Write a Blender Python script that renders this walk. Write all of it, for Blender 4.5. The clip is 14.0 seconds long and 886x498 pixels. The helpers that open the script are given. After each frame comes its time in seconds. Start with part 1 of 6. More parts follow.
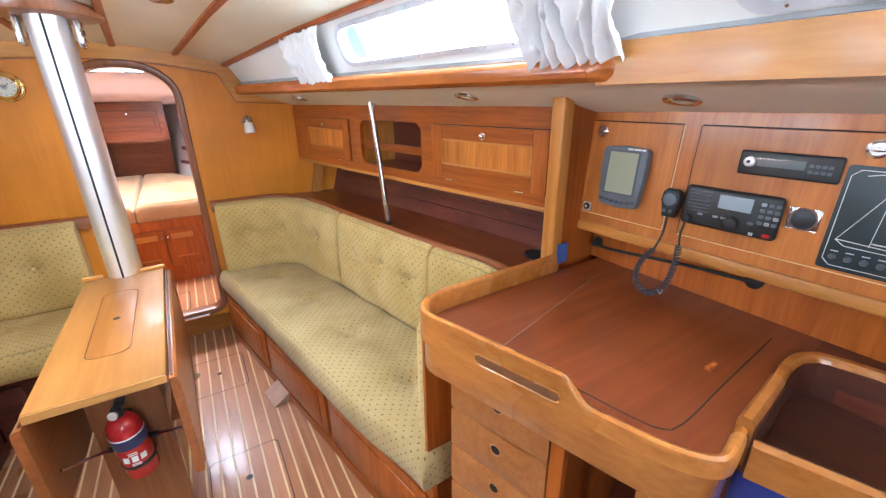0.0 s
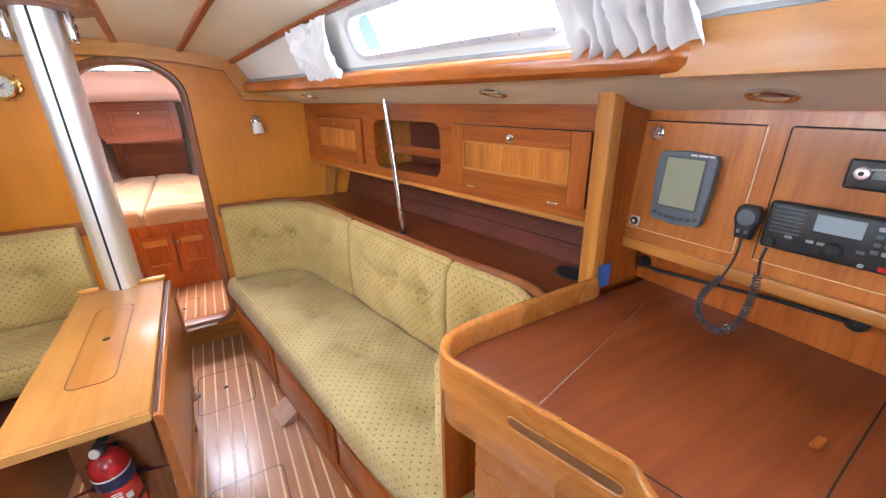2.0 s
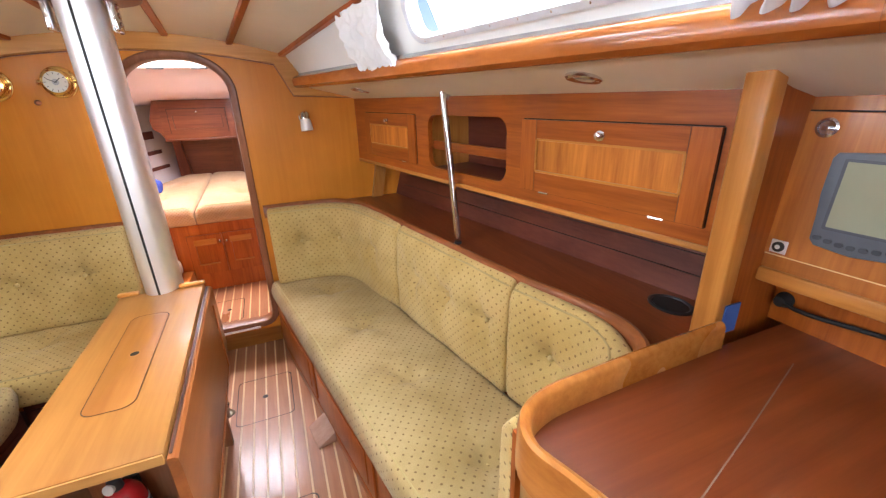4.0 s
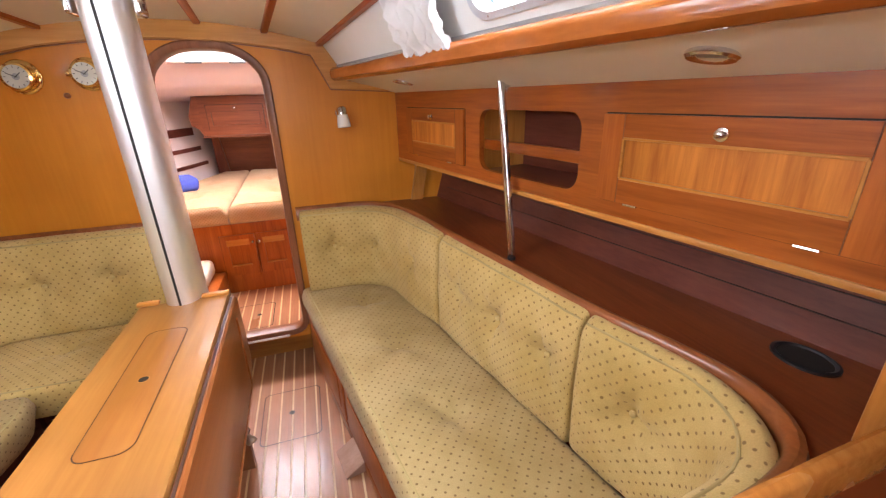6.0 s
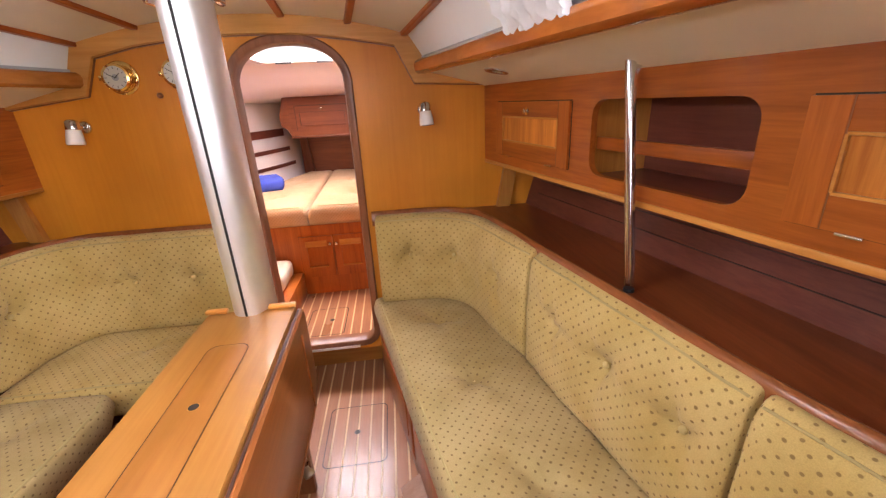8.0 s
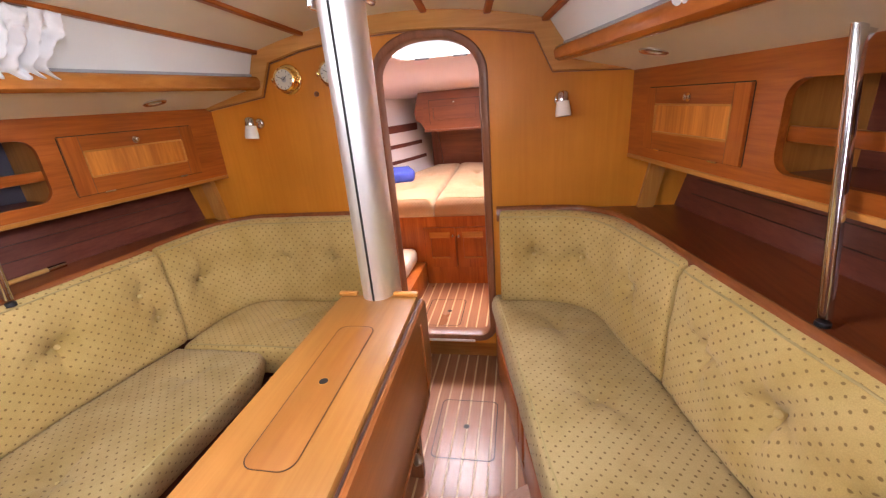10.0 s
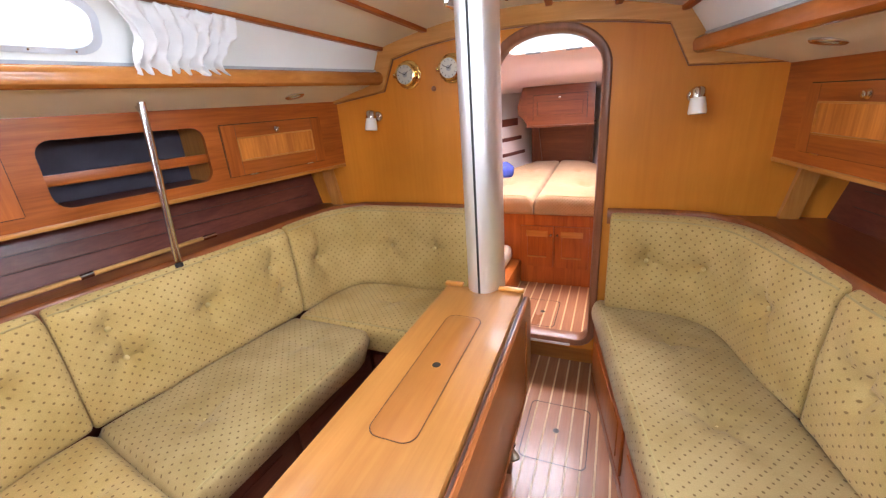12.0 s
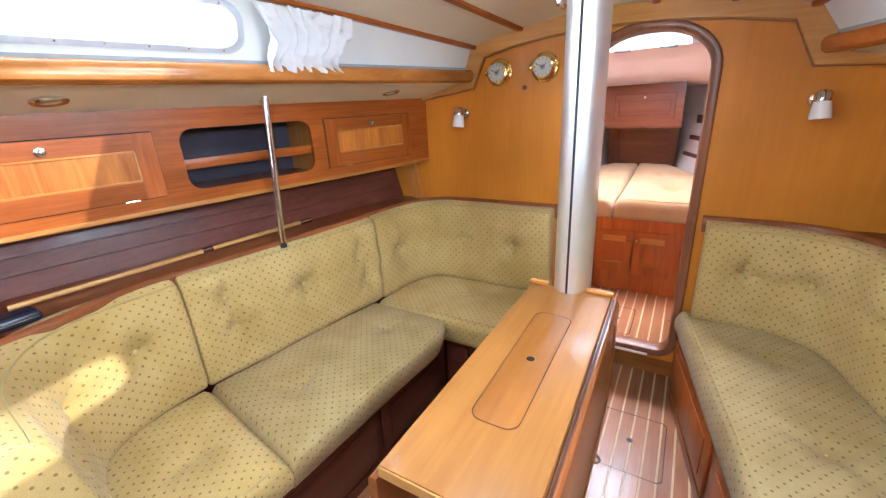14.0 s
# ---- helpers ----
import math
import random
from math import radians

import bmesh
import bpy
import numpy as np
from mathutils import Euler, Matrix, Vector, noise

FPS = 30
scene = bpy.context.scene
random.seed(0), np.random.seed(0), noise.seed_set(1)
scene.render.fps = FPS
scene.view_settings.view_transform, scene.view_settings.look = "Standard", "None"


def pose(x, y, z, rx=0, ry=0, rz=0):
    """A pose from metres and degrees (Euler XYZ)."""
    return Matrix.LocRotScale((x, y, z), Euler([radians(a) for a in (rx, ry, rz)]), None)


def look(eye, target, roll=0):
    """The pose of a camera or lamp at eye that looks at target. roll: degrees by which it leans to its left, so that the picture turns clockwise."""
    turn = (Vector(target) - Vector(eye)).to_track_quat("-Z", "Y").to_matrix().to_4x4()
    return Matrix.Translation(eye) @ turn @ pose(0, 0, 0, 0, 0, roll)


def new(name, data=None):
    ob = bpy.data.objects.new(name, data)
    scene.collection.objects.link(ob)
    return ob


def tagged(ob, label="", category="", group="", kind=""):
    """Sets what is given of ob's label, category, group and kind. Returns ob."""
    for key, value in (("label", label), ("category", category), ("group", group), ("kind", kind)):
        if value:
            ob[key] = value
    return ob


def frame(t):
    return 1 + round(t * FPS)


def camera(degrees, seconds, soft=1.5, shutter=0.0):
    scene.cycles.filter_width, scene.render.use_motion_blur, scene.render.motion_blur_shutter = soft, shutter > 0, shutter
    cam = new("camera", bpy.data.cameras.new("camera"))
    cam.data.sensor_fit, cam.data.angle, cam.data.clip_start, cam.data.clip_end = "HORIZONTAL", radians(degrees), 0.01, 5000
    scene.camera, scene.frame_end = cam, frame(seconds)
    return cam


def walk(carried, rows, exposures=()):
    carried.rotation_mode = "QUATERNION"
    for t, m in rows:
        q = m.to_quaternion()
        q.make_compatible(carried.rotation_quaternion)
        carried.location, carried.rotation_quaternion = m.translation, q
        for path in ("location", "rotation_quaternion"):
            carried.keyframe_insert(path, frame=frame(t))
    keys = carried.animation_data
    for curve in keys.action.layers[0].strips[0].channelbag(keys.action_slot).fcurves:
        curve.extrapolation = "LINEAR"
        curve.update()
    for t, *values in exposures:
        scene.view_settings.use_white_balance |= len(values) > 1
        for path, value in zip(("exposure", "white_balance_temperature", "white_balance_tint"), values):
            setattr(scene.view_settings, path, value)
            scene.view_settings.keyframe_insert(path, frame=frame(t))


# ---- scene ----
cam = camera(95.5, 14.0, soft=1.3)
PATH = [
    (0, (0.318, 0.594, 1.453), (1.303, 2.187, 0.749), -0.7),
    (0.5, (0.339, 0.639, 1.447), (1.323, 2.232, 0.745), -0.7),
    (1, (0.362, 0.68, 1.453), (1.346, 2.272, 0.748), -0.9),
    (1.5, (0.383, 0.714, 1.456), (1.354, 2.314, 0.75), -0.9),
    (2, (0.397, 0.752, 1.453), (1.31, 2.381, 0.739), -1.1),
    (2.5, (0.41, 0.787, 1.446), (1.261, 2.451, 0.734), -1.2),
    (3, (0.422, 0.841, 1.44), (1.221, 2.53, 0.727), -1.1),
    (3.2, (0.432, 0.867, 1.435), (1.209, 2.568, 0.725), -1.3),
    (5.5, (0.467, 1.139, 1.419), (1.085, 2.9, 0.699), -1.4),
    (6, (0.477, 1.19, 1.406), (1.042, 2.971, 0.692), -1.6),
    (6.5, (0.485, 1.25, 1.4), (0.991, 3.049, 0.687), -1.7),
    (7, (0.5, 1.325, 1.393), (0.913, 3.146, 0.679), -2.3),
    (7.5, (0.508, 1.391, 1.386), (0.819, 3.235, 0.678), -2.8),
    (7.7, (0.502, 1.41, 1.38), (0.774, 3.264, 0.682), -2.8),
    (9.8, (0.482, 1.480, 1.371), (0.156, 3.335, 0.681), -4.7),
    (10, (0.476, 1.486, 1.371), (0.098, 3.324, 0.682), -4.8),
    (10.5, (0.454, 1.481, 1.374), (-0.031, 3.295, 0.685), -4.8),
    (11, (0.43, 1.475, 1.375), (-0.16, 3.258, 0.686), -4.8),
    (11.5, (0.405, 1.464, 1.375), (-0.267, 3.22, 0.692), -4.5),
    (12, (0.383, 1.448, 1.379), (-0.372, 3.17, 0.698), -4.3),
    (12.5, (0.359, 1.427, 1.386), (-0.458, 3.12, 0.703), -4.0),
    (13, (0.333, 1.405, 1.389), (-0.546, 3.066, 0.707), -3.7),
    (13.5, (0.307, 1.382, 1.392), (-0.628, 3.012, 0.709), -3.5),
    (14, (0.283, 1.358, 1.392), (-0.701, 2.961, 0.713), -3.2),
]
walk(cam, [(t, look(eye, target, roll)) for t, eye, target, roll in PATH], [(0.0, 0.3, 5550, 8), (3.0, 0.2, 5900, 11), (6.5, 0.02, 6500, 19), (7.5, 0.0, 6600, 20), (10.0, -0.08, 6400, 21), (11.0, -0.06, 6250, 19), (14.0, 0.1, 5500, 9)])

# ---------------------------------------------------------------- light
world = bpy.data.worlds.new("World")
scene.world = world
world.use_nodes = True
wn = world.node_tree.nodes
sky = wn.new("ShaderNodeTexSky")
sky.sky_type = "NISHITA"
sky.sun_disc = False
sky.sun_elevation = radians(27)
sky.sun_rotation = radians(76)
world.node_tree.links.new(sky.outputs[0], wn["Background"].inputs[0])
wn["Background"].inputs[1].default_value = 0.15


def lamp(name, kind, m, energy, color=(1, 1, 1), size=None):
    data = bpy.data.lights.new(name, kind)
    data.energy, data.color = energy, color
    if size:
        data.shape, data.size, data.size_y = "RECTANGLE", size[0], size[1]
    ob = new(name, data)
    ob.matrix_world = m
    return ob


sun = lamp("sun", "SUN", look((3, 1.93, 2.44), (-1.1, 1.01, 0.50)), 5.0, (1.0, 0.93, 0.82))
sun.data.angle = radians(0.6)
DAY = (0.93, 0.97, 1.0)
lamp("saloon_hatch_daylight", "AREA", look((-0.03, 1.935, 1.90), (-0.03, 1.935, 0)), 14, DAY, (0.56, 0.42))
lamp("companionway_daylight", "AREA", look((0.0, -1.15, 1.45), (0.0, 1.0, 0.9)), 16, DAY, (0.75, 0.8))
lamp("forward_hatch_daylight", "AREA", look((-0.02, 4.2, 1.80), (-0.02, 4.2, 0)), 36, (1.0, 0.93, 0.93), (0.6, 0.5))


# ---------------------------------------------------------------- materials
def material(name):
    m = bpy.data.materials.new(name)
    m.use_nodes = True
    return m, m.node_tree.nodes, m.node_tree.links, m.node_tree.nodes["Principled BSDF"]


def node(nodes, kind, **inputs):
    n = nodes.new(kind)
    for k, v in inputs.items():
        n.inputs[k].default_value = v
    return n


def ramp(nodes, stops):
    r = nodes.new("ShaderNodeValToRGB")
    while len(r.color_ramp.elements) < len(stops):
        r.color_ramp.elements.new(0.5)
    for e, (p, c) in zip(r.color_ramp.elements, stops):
        e.position, e.color = p, (*c, 1)
    return r


def wood(name, dark, light, axis, rough=0.32, grain=1.0, coat=0.25, patch=0.35):
    """Varnished veneer with its grain along one axis of the object."""
    m, n, l, p = material(name)
    tc = n.new("ShaderNodeTexCoord")
    info = n.new("ShaderNodeObjectInfo")
    shift = n.new("ShaderNodeVectorMath")
    shift.operation = "MULTIPLY_ADD"
    shift.inputs[1].default_value = (7.3, 5.1, 3.7)
    l.new(info.outputs["Random"], shift.inputs[0])
    l.new(tc.outputs["Object"], shift.inputs[2])
    sc = [26.0 * grain] * 3
    sc["xyz".index(axis)] = 1.6 * grain
    mp = node(n, "ShaderNodeMapping", Scale=sc)
    l.new(shift.outputs[0], mp.inputs[0])
    fine = node(n, "ShaderNodeTexNoise", Scale=3.4, Detail=6.0, Roughness=0.62, Distortion=0.35)
    l.new(mp.outputs[0], fine.inputs["Vector"])
    broad = node(n, "ShaderNodeTexNoise", Scale=0.45, Detail=3.0, Roughness=0.5, Distortion=1.2)
    l.new(mp.outputs[0], broad.inputs["Vector"])
    wear = node(n, "ShaderNodeTexNoise", Scale=2.3, Detail=3.0)
    l.new(shift.outputs[0], wear.inputs["Vector"])
    mix = n.new("ShaderNodeMix")
    mix.inputs[0].default_value = 0.5
    l.new(fine.outputs[0], mix.inputs[2])
    l.new(broad.outputs[0], mix.inputs[3])
    r = ramp(n, [(0.36, dark), (0.64, light)])
    l.new(mix.outputs[0], r.inputs[0])
    hsv = n.new("ShaderNodeHueSaturation")
    amp = node(n, "ShaderNodeMapRange")
    amp.inputs[1].default_value, amp.inputs[2].default_value = 0.3, 0.7
    amp.inputs[3].default_value, amp.inputs[4].default_value = 1 - patch / 2, 1 + patch / 2
    l.new(wear.outputs[0], amp.inputs[0])
    l.new(amp.outputs[0], hsv.inputs["Value"])
    l.new(r.outputs[0], hsv.inputs["Color"])
    l.new(hsv.outputs[0], p.inputs["Base Color"])
    rr = node(n, "ShaderNodeMapRange")
    rr.inputs[3].default_value, rr.inputs[4].default_value = rough - 0.06, rough + 0.12
    l.new(wear.outputs[0], rr.inputs[0])
    l.new(rr.outputs[0], p.inputs["Roughness"])
    p.inputs["Specular IOR Level"].default_value = 0.3
    p.inputs["Coat Weight"].default_value = coat
    p.inputs["Coat Roughness"].default_value = 0.12
    b = node(n, "ShaderNodeBump", Strength=0.12, Distance=0.002)
    l.new(fine.outputs[0], b.inputs["Height"])
    l.new(b.outputs[0], p.inputs["Normal"])
    return m


def plain(name, color, rough=0.5, metal=0.0, spot=0.12, scale=14.0, bump=0.0, coat=0.0):
    """Paint, plastic or metal with faint mottling."""
    m, n, l, p = material(name)
    tc = n.new("ShaderNodeTexCoord")
    no = node(n, "ShaderNodeTexNoise", Scale=scale, Detail=4.0)
    l.new(tc.outputs["Object"], no.inputs["Vector"])
    r = ramp(n, [(0.3, tuple(c * (1 - spot) for c in color)), (0.7, tuple(min(1, c * (1 + spot)) for c in color))])
    l.new(no.outputs[0], r.inputs[0])
    l.new(r.outputs[0], p.inputs["Base Color"])
    p.inputs["Roughness"].default_value, p.inputs["Metallic"].default_value = rough, metal
    p.inputs["Coat Weight"].default_value = coat
    if bump:
        fine = node(n, "ShaderNodeTexNoise", Scale=scale * 22, Detail=2.0)
        l.new(tc.outputs["Object"], fine.inputs["Vector"])
        b = node(n, "ShaderNodeBump", Strength=bump, Distance=0.002)
        l.new(fine.outputs[0], b.inputs["Height"])
        l.new(b.outputs[0], p.inputs["Normal"])
    return m


def dotted(name, base, deep, dot, step=0.034, radius=0.095):
    """Woven upholstery with rows of small dots, laid by the UV map in metres."""
    m, n, l, p = material(name)
    uv = n.new("ShaderNodeUVMap")
    tc = n.new("ShaderNodeTexCoord")

    def lattice(offset):
        a = n.new("ShaderNodeVectorMath")
        a.operation = "MULTIPLY_ADD"
        a.inputs[1].default_value = (1 / step, 1 / step, 0)
        a.inputs[2].default_value = offset
        l.new(uv.outputs[0], a.inputs[0])
        f = n.new("ShaderNodeVectorMath")
        f.operation = "FRACTION"
        l.new(a.outputs[0], f.inputs[0])
        d = n.new("ShaderNodeVectorMath")
        d.operation = "DISTANCE"
        d.inputs[1].default_value = (0.5, 0.5, 0)
        l.new(f.outputs[0], d.inputs[0])
        return d.outputs["Value"]

    wob = node(n, "ShaderNodeTexNoise", Scale=38.0, Detail=1.0)
    l.new(tc.outputs["Object"], wob.inputs["Vector"])
    low = n.new("ShaderNodeMath")
    low.operation = "MINIMUM"
    l.new(lattice((10, 10, 0)), low.inputs[0])
    l.new(lattice((10.5, 10.5, 0)), low.inputs[1])
    edge = node(n, "ShaderNodeMapRange")
    edge.inputs[1].default_value, edge.inputs[2].default_value = radius * 0.75, radius * 1.25
    blur = n.new("ShaderNodeMath")
    blur.operation = "MULTIPLY_ADD"
    blur.inputs[1].default_value = 0.10
    l.new(wob.outputs[0], blur.inputs[0])
    l.new(low.outputs[0], blur.inputs[2])
    shift = n.new("ShaderNodeMath")
    shift.operation = "SUBTRACT"
    shift.inputs[1].default_value = 0.05
    l.new(blur.outputs[0], shift.inputs[0])
    l.new(shift.outputs[0], edge.inputs[0])
    stain = node(n, "ShaderNodeTexNoise", Scale=4.5, Detail=4.0, Roughness=0.6)
    l.new(tc.outputs["Object"], stain.inputs["Vector"])
    r = ramp(n, [(0.35, deep), (0.62, base)])
    l.new(stain.outputs[0], r.inputs[0])
    pile = node(n, "ShaderNodeTexNoise", Scale=420.0, Detail=2.0)
    l.new(tc.outputs["Object"], pile.inputs["Vector"])
    soft = n.new("ShaderNodeMix")
    soft.data_type, soft.blend_type = "RGBA", "MULTIPLY"
    soft.inputs[0].default_value = 0.35
    l.new(r.outputs[0], soft.inputs[6])
    l.new(pile.outputs[0], soft.inputs[7])
    mix = n.new("ShaderNodeMix")
    mix.data_type = "RGBA"
    mix.inputs[6].default_value = (*dot, 1)
    l.new(edge.outputs[0], mix.inputs[0])
    l.new(soft.outputs[2], mix.inputs[7])
    l.new(mix.outputs[2], p.inputs["Base Color"])
    p.inputs["Roughness"].default_value = 0.95
    p.inputs["Sheen Weight"].default_value = 0.12
    p.inputs["Specular IOR Level"].default_value = 0.15
    b = node(n, "ShaderNodeBump", Strength=0.35, Distance=0.002)
    l.new(pile.outputs[0], b.inputs["Height"])
    l.new(b.outputs[0], p.inputs["Normal"])
    return m


GOLD_Z = wood("golden_veneer", (0.565, 0.198, 0.013), (0.635, 0.238, 0.021), "z", 0.38, 0.55, 0.08, 0.30)
TEAK_X = wood("teak_across", (0.40, 0.150, 0.026), (0.54, 0.235, 0.050), "x")
TEAK_Y = wood("teak_along", (0.40, 0.150, 0.026), (0.54, 0.235, 0.050), "y")
TEAK_Z = wood("teak_upright", (0.40, 0.150, 0.026), (0.54, 0.235, 0.050), "z")
RED_X = wood("mahogany_across", (0.235, 0.050, 0.006), (0.41, 0.110, 0.013), "x")
RED_Y = wood("mahogany_along", (0.235, 0.050, 0.006), (0.41, 0.110, 0.013), "y")
RED_Z = wood("mahogany_upright", (0.235, 0.050, 0.006), (0.41, 0.110, 0.013), "z")
STRIPE_Z = wood("striped_sapele", (0.32, 0.092, 0.012), (0.60, 0.220, 0.036), "z", 0.3, 1.0)
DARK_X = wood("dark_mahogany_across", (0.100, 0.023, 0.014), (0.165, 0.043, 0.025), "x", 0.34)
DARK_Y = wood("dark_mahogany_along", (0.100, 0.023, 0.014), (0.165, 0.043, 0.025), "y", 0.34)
PANEL_Z = wood("golden_mahogany", (0.33, 0.098, 0.016), (0.50, 0.178, 0.032), "z", 0.33)
# Mahogany darkened to paint the table's shade into the port settee bases.
SHADY_X = wood("shade_dark_base", (0.070, 0.016, 0.009), (0.120, 0.030, 0.016), "x", 0.45)
# Dark lining, with the shade in and under the tray put into its colour.
TRAY_Y = wood("dark_shaded_lining", (0.055, 0.017, 0.010), (0.095, 0.030, 0.018), "y", 0.42)
DESK_Y = wood("desk_mahogany", (0.14, 0.029, 0.008), (0.22, 0.054, 0.014), "x", 0.28, 0.6, 0.25)
TRIM = wood("brown_trim", (0.17, 0.060, 0.024), (0.27, 0.105, 0.045), "z", 0.30)
SOLE = wood("teak_sole", (0.27, 0.105, 0.044), (0.39, 0.170, 0.078), "y", 0.27, 1.0, 0.5)
HOLLY = wood("holly_strip", (0.60, 0.40, 0.20), (0.74, 0.54, 0.30), "y", 0.35)
LINER = plain("white_vinyl_headlining", (0.76, 0.72, 0.60), 0.6, 0, 0.05, 3.0, 0.15)
LINER_COOL = plain("white_side_lining", (0.78, 0.80, 0.78), 0.5, 0, 0.04, 3.0, 0.1)
HULL_WHITE = plain("white_hull_lining", (0.72, 0.66, 0.64), 0.6, 0, 0.06, 4.0)
FABRIC = dotted("yellow_dotted_upholstery", (0.68, 0.50, 0.20), (0.55, 0.385, 0.125), (0.24, 0.155, 0.055))
# Seat copy of FABRIC: hatch light on its top is put into the colour.
FABRIC_SEAT = dotted("hatch_lit_upholstery", (0.54, 0.41, 0.19), (0.42, 0.30, 0.115), (0.19, 0.125, 0.05))
FABRIC_BUNK = dotted("tan_berth_upholstery", (0.58, 0.37, 0.21), (0.48, 0.29, 0.15), (0.35, 0.20, 0.08), 0.02, 0.16)
TUFT = plain("plain_yellow_cloth", (0.56, 0.43, 0.18), 0.95, 0, 0.1, 60)
PIPING = plain("olive_piping", (0.42, 0.33, 0.14), 0.9)
CHROME = plain("chrome", (0.70, 0.70, 0.72), 0.14, 1.0, 0.04)
BRASS = plain("polished_brass", (0.80, 0.55, 0.20), 0.14, 1.0, 0.06)
ALLOY = plain("anodised_aluminium", (0.88, 0.89, 0.91), 0.40, 0.88, 0.04, 9.0)
BLACK = plain("black_plastic", (0.018, 0.018, 0.02), 0.4)
RUBBER = plain("black_rubber", (0.012, 0.012, 0.013), 0.65)
GREY = plain("grey_plastic", (0.10, 0.115, 0.14), 0.45)
GREY_LIGHT = plain("light_grey_plastic", (0.32, 0.34, 0.36), 0.5)
WHITE = plain("white_gloss", (0.82, 0.82, 0.80), 0.3)
OPAL = plain("opal_glass", (0.88, 0.87, 0.84), 0.2, 0, 0.02, 5, 0, 0.5)
RED = plain("red_enamel", (0.42, 0.018, 0.02), 0.25, 0, 0.1, 8, 0, 0.5)
BLUE = plain("blue_cloth", (0.035, 0.055, 0.30), 0.9, 0, 0.2, 12, 0.3)
TAPE = plain("blue_tape", (0.05, 0.13, 0.42), 0.6)
CLOTH = plain("white_curtain_cloth", (0.80, 0.81, 0.83), 0.9, 0, 0.03, 20, 0.2)
LCD = plain("lcd_glass", (0.30, 0.31, 0.22), 0.12, 0, 0.04, 3)
LCD_BLUE = plain("blue_grey_lcd", (0.30, 0.36, 0.40), 0.12, 0, 0.04, 3)
PAPER = plain("dial_paper", (0.58, 0.58, 0.52), 0.5, 0, 0.03)
INK = plain("dark_ink", (0.03, 0.03, 0.035), 0.5)
SILVER_INK = plain("silver_print", (0.65, 0.66, 0.66), 0.4)
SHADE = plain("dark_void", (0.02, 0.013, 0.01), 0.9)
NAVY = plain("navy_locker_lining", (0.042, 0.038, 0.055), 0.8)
GLASS, gn, gl, gp = material("window_glass")
gp.inputs["Transmission Weight"].default_value = 1.0
gp.inputs["Roughness"].default_value = 0.0
gp.inputs["IOR"].default_value = 1.02
gp.inputs["Base Color"].default_value = (0.95, 0.98, 0.98, 1)


# ---------------------------------------------------------------- mesh tools
FREE = {}


def thing(name, label, category, base=(0, 0, 0), group="", m=None, kind=""):
    """An Empty that parents its parts. With m the parts lie in its own axes, else in the world's."""
    ob = new(name)
    ob.empty_display_size = 0.05
    ob.matrix_basis = m if m is not None else Matrix.Translation(base)
    if m is None:
        FREE[ob.name] = Matrix.Translation(base).inverted()
    return tagged(ob, label, category, group, kind)


def part(name, bm, mat, parent=None, label="", smooth=True, angle=40):
    bmesh.ops.recalc_face_normals(bm, faces=bm.faces)
    me = bpy.data.meshes.new(name)
    bm.to_mesh(me)
    bm.free()
    if smooth:
        me.shade_smooth()
        me.set_sharp_from_angle(angle=radians(angle))
    me.materials.append(mat)
    ob = new(name, me)
    if parent:
        ob.parent = parent
        if parent.name in FREE:
            ob.matrix_parent_inverse = FREE[parent.name]
    if label:
        ob["label"] = label
    return ob


def share(ob, name, parent, m):
    """Another object on the same mesh, in the parent's axes."""
    o = new(name, ob.data)
    o.parent = parent
    if parent.name in FREE:
        o.matrix_parent_inverse = FREE[parent.name]
    o.matrix_basis = m
    return o


def solid(name, bm, mat, label, category, group="", kind=""):
    return tagged(part(name, bm, mat), label, category, group, kind)


def box(x0, x1, y0, y1, z0, z1, bev=0.0, seg=2, bm=None):
    bm = bm or bmesh.new()
    r = bmesh.ops.create_cube(bm, size=1, matrix=Matrix.Translation(((x0 + x1) / 2, (y0 + y1) / 2, (z0 + z1) / 2)) @ Matrix.Diagonal((x1 - x0, y1 - y0, z1 - z0, 1)))
    if bev:
        vs = set(r["verts"])
        es = [e for e in bm.edges if e.verts[0] in vs and e.verts[1] in vs]
        bmesh.ops.bevel(bm, geom=es, offset=bev, segments=seg, profile=0.5, affect="EDGES")
    return bm


def loft(sections, closed=True, caps=True, uv=None, bm=None, ring=False):
    """Skin through sections of equal length. closed: each section is a loop. ring: the last section joins the first."""
    bm = bm or bmesh.new()
    rows = [[bm.verts.new(p) for p in s] for s in sections]
    lay = bm.loops.layers.uv.verify() if uv else None
    k = len(rows[0])
    n = len(rows)
    for i in range(n if ring else n - 1):
        for j in range(k if closed else k - 1):
            i2, j2 = (i + 1) % n, (j + 1) % k
            try:
                f = bm.faces.new((rows[i][j], rows[i2][j], rows[i2][j2], rows[i][j2]))
            except ValueError:
                continue
            if uv:
                vj2 = uv[1][j2] if j2 else uv[1][j] + 0.02
                for loop, c in zip(f.loops, ((uv[0][i], uv[1][j]), (uv[0][i2], uv[1][j]), (uv[0][i2], vj2), (uv[0][i], vj2))):
                    loop[lay].uv = c
    if caps and closed and not ring:
        for r in (rows[0], rows[-1]):
            f = bm.faces.new(r)
            if uv:
                for loop in f.loops:
                    loop[lay].uv = (loop.vert.co.x + loop.vert.co.y, loop.vert.co.z)
    return bm


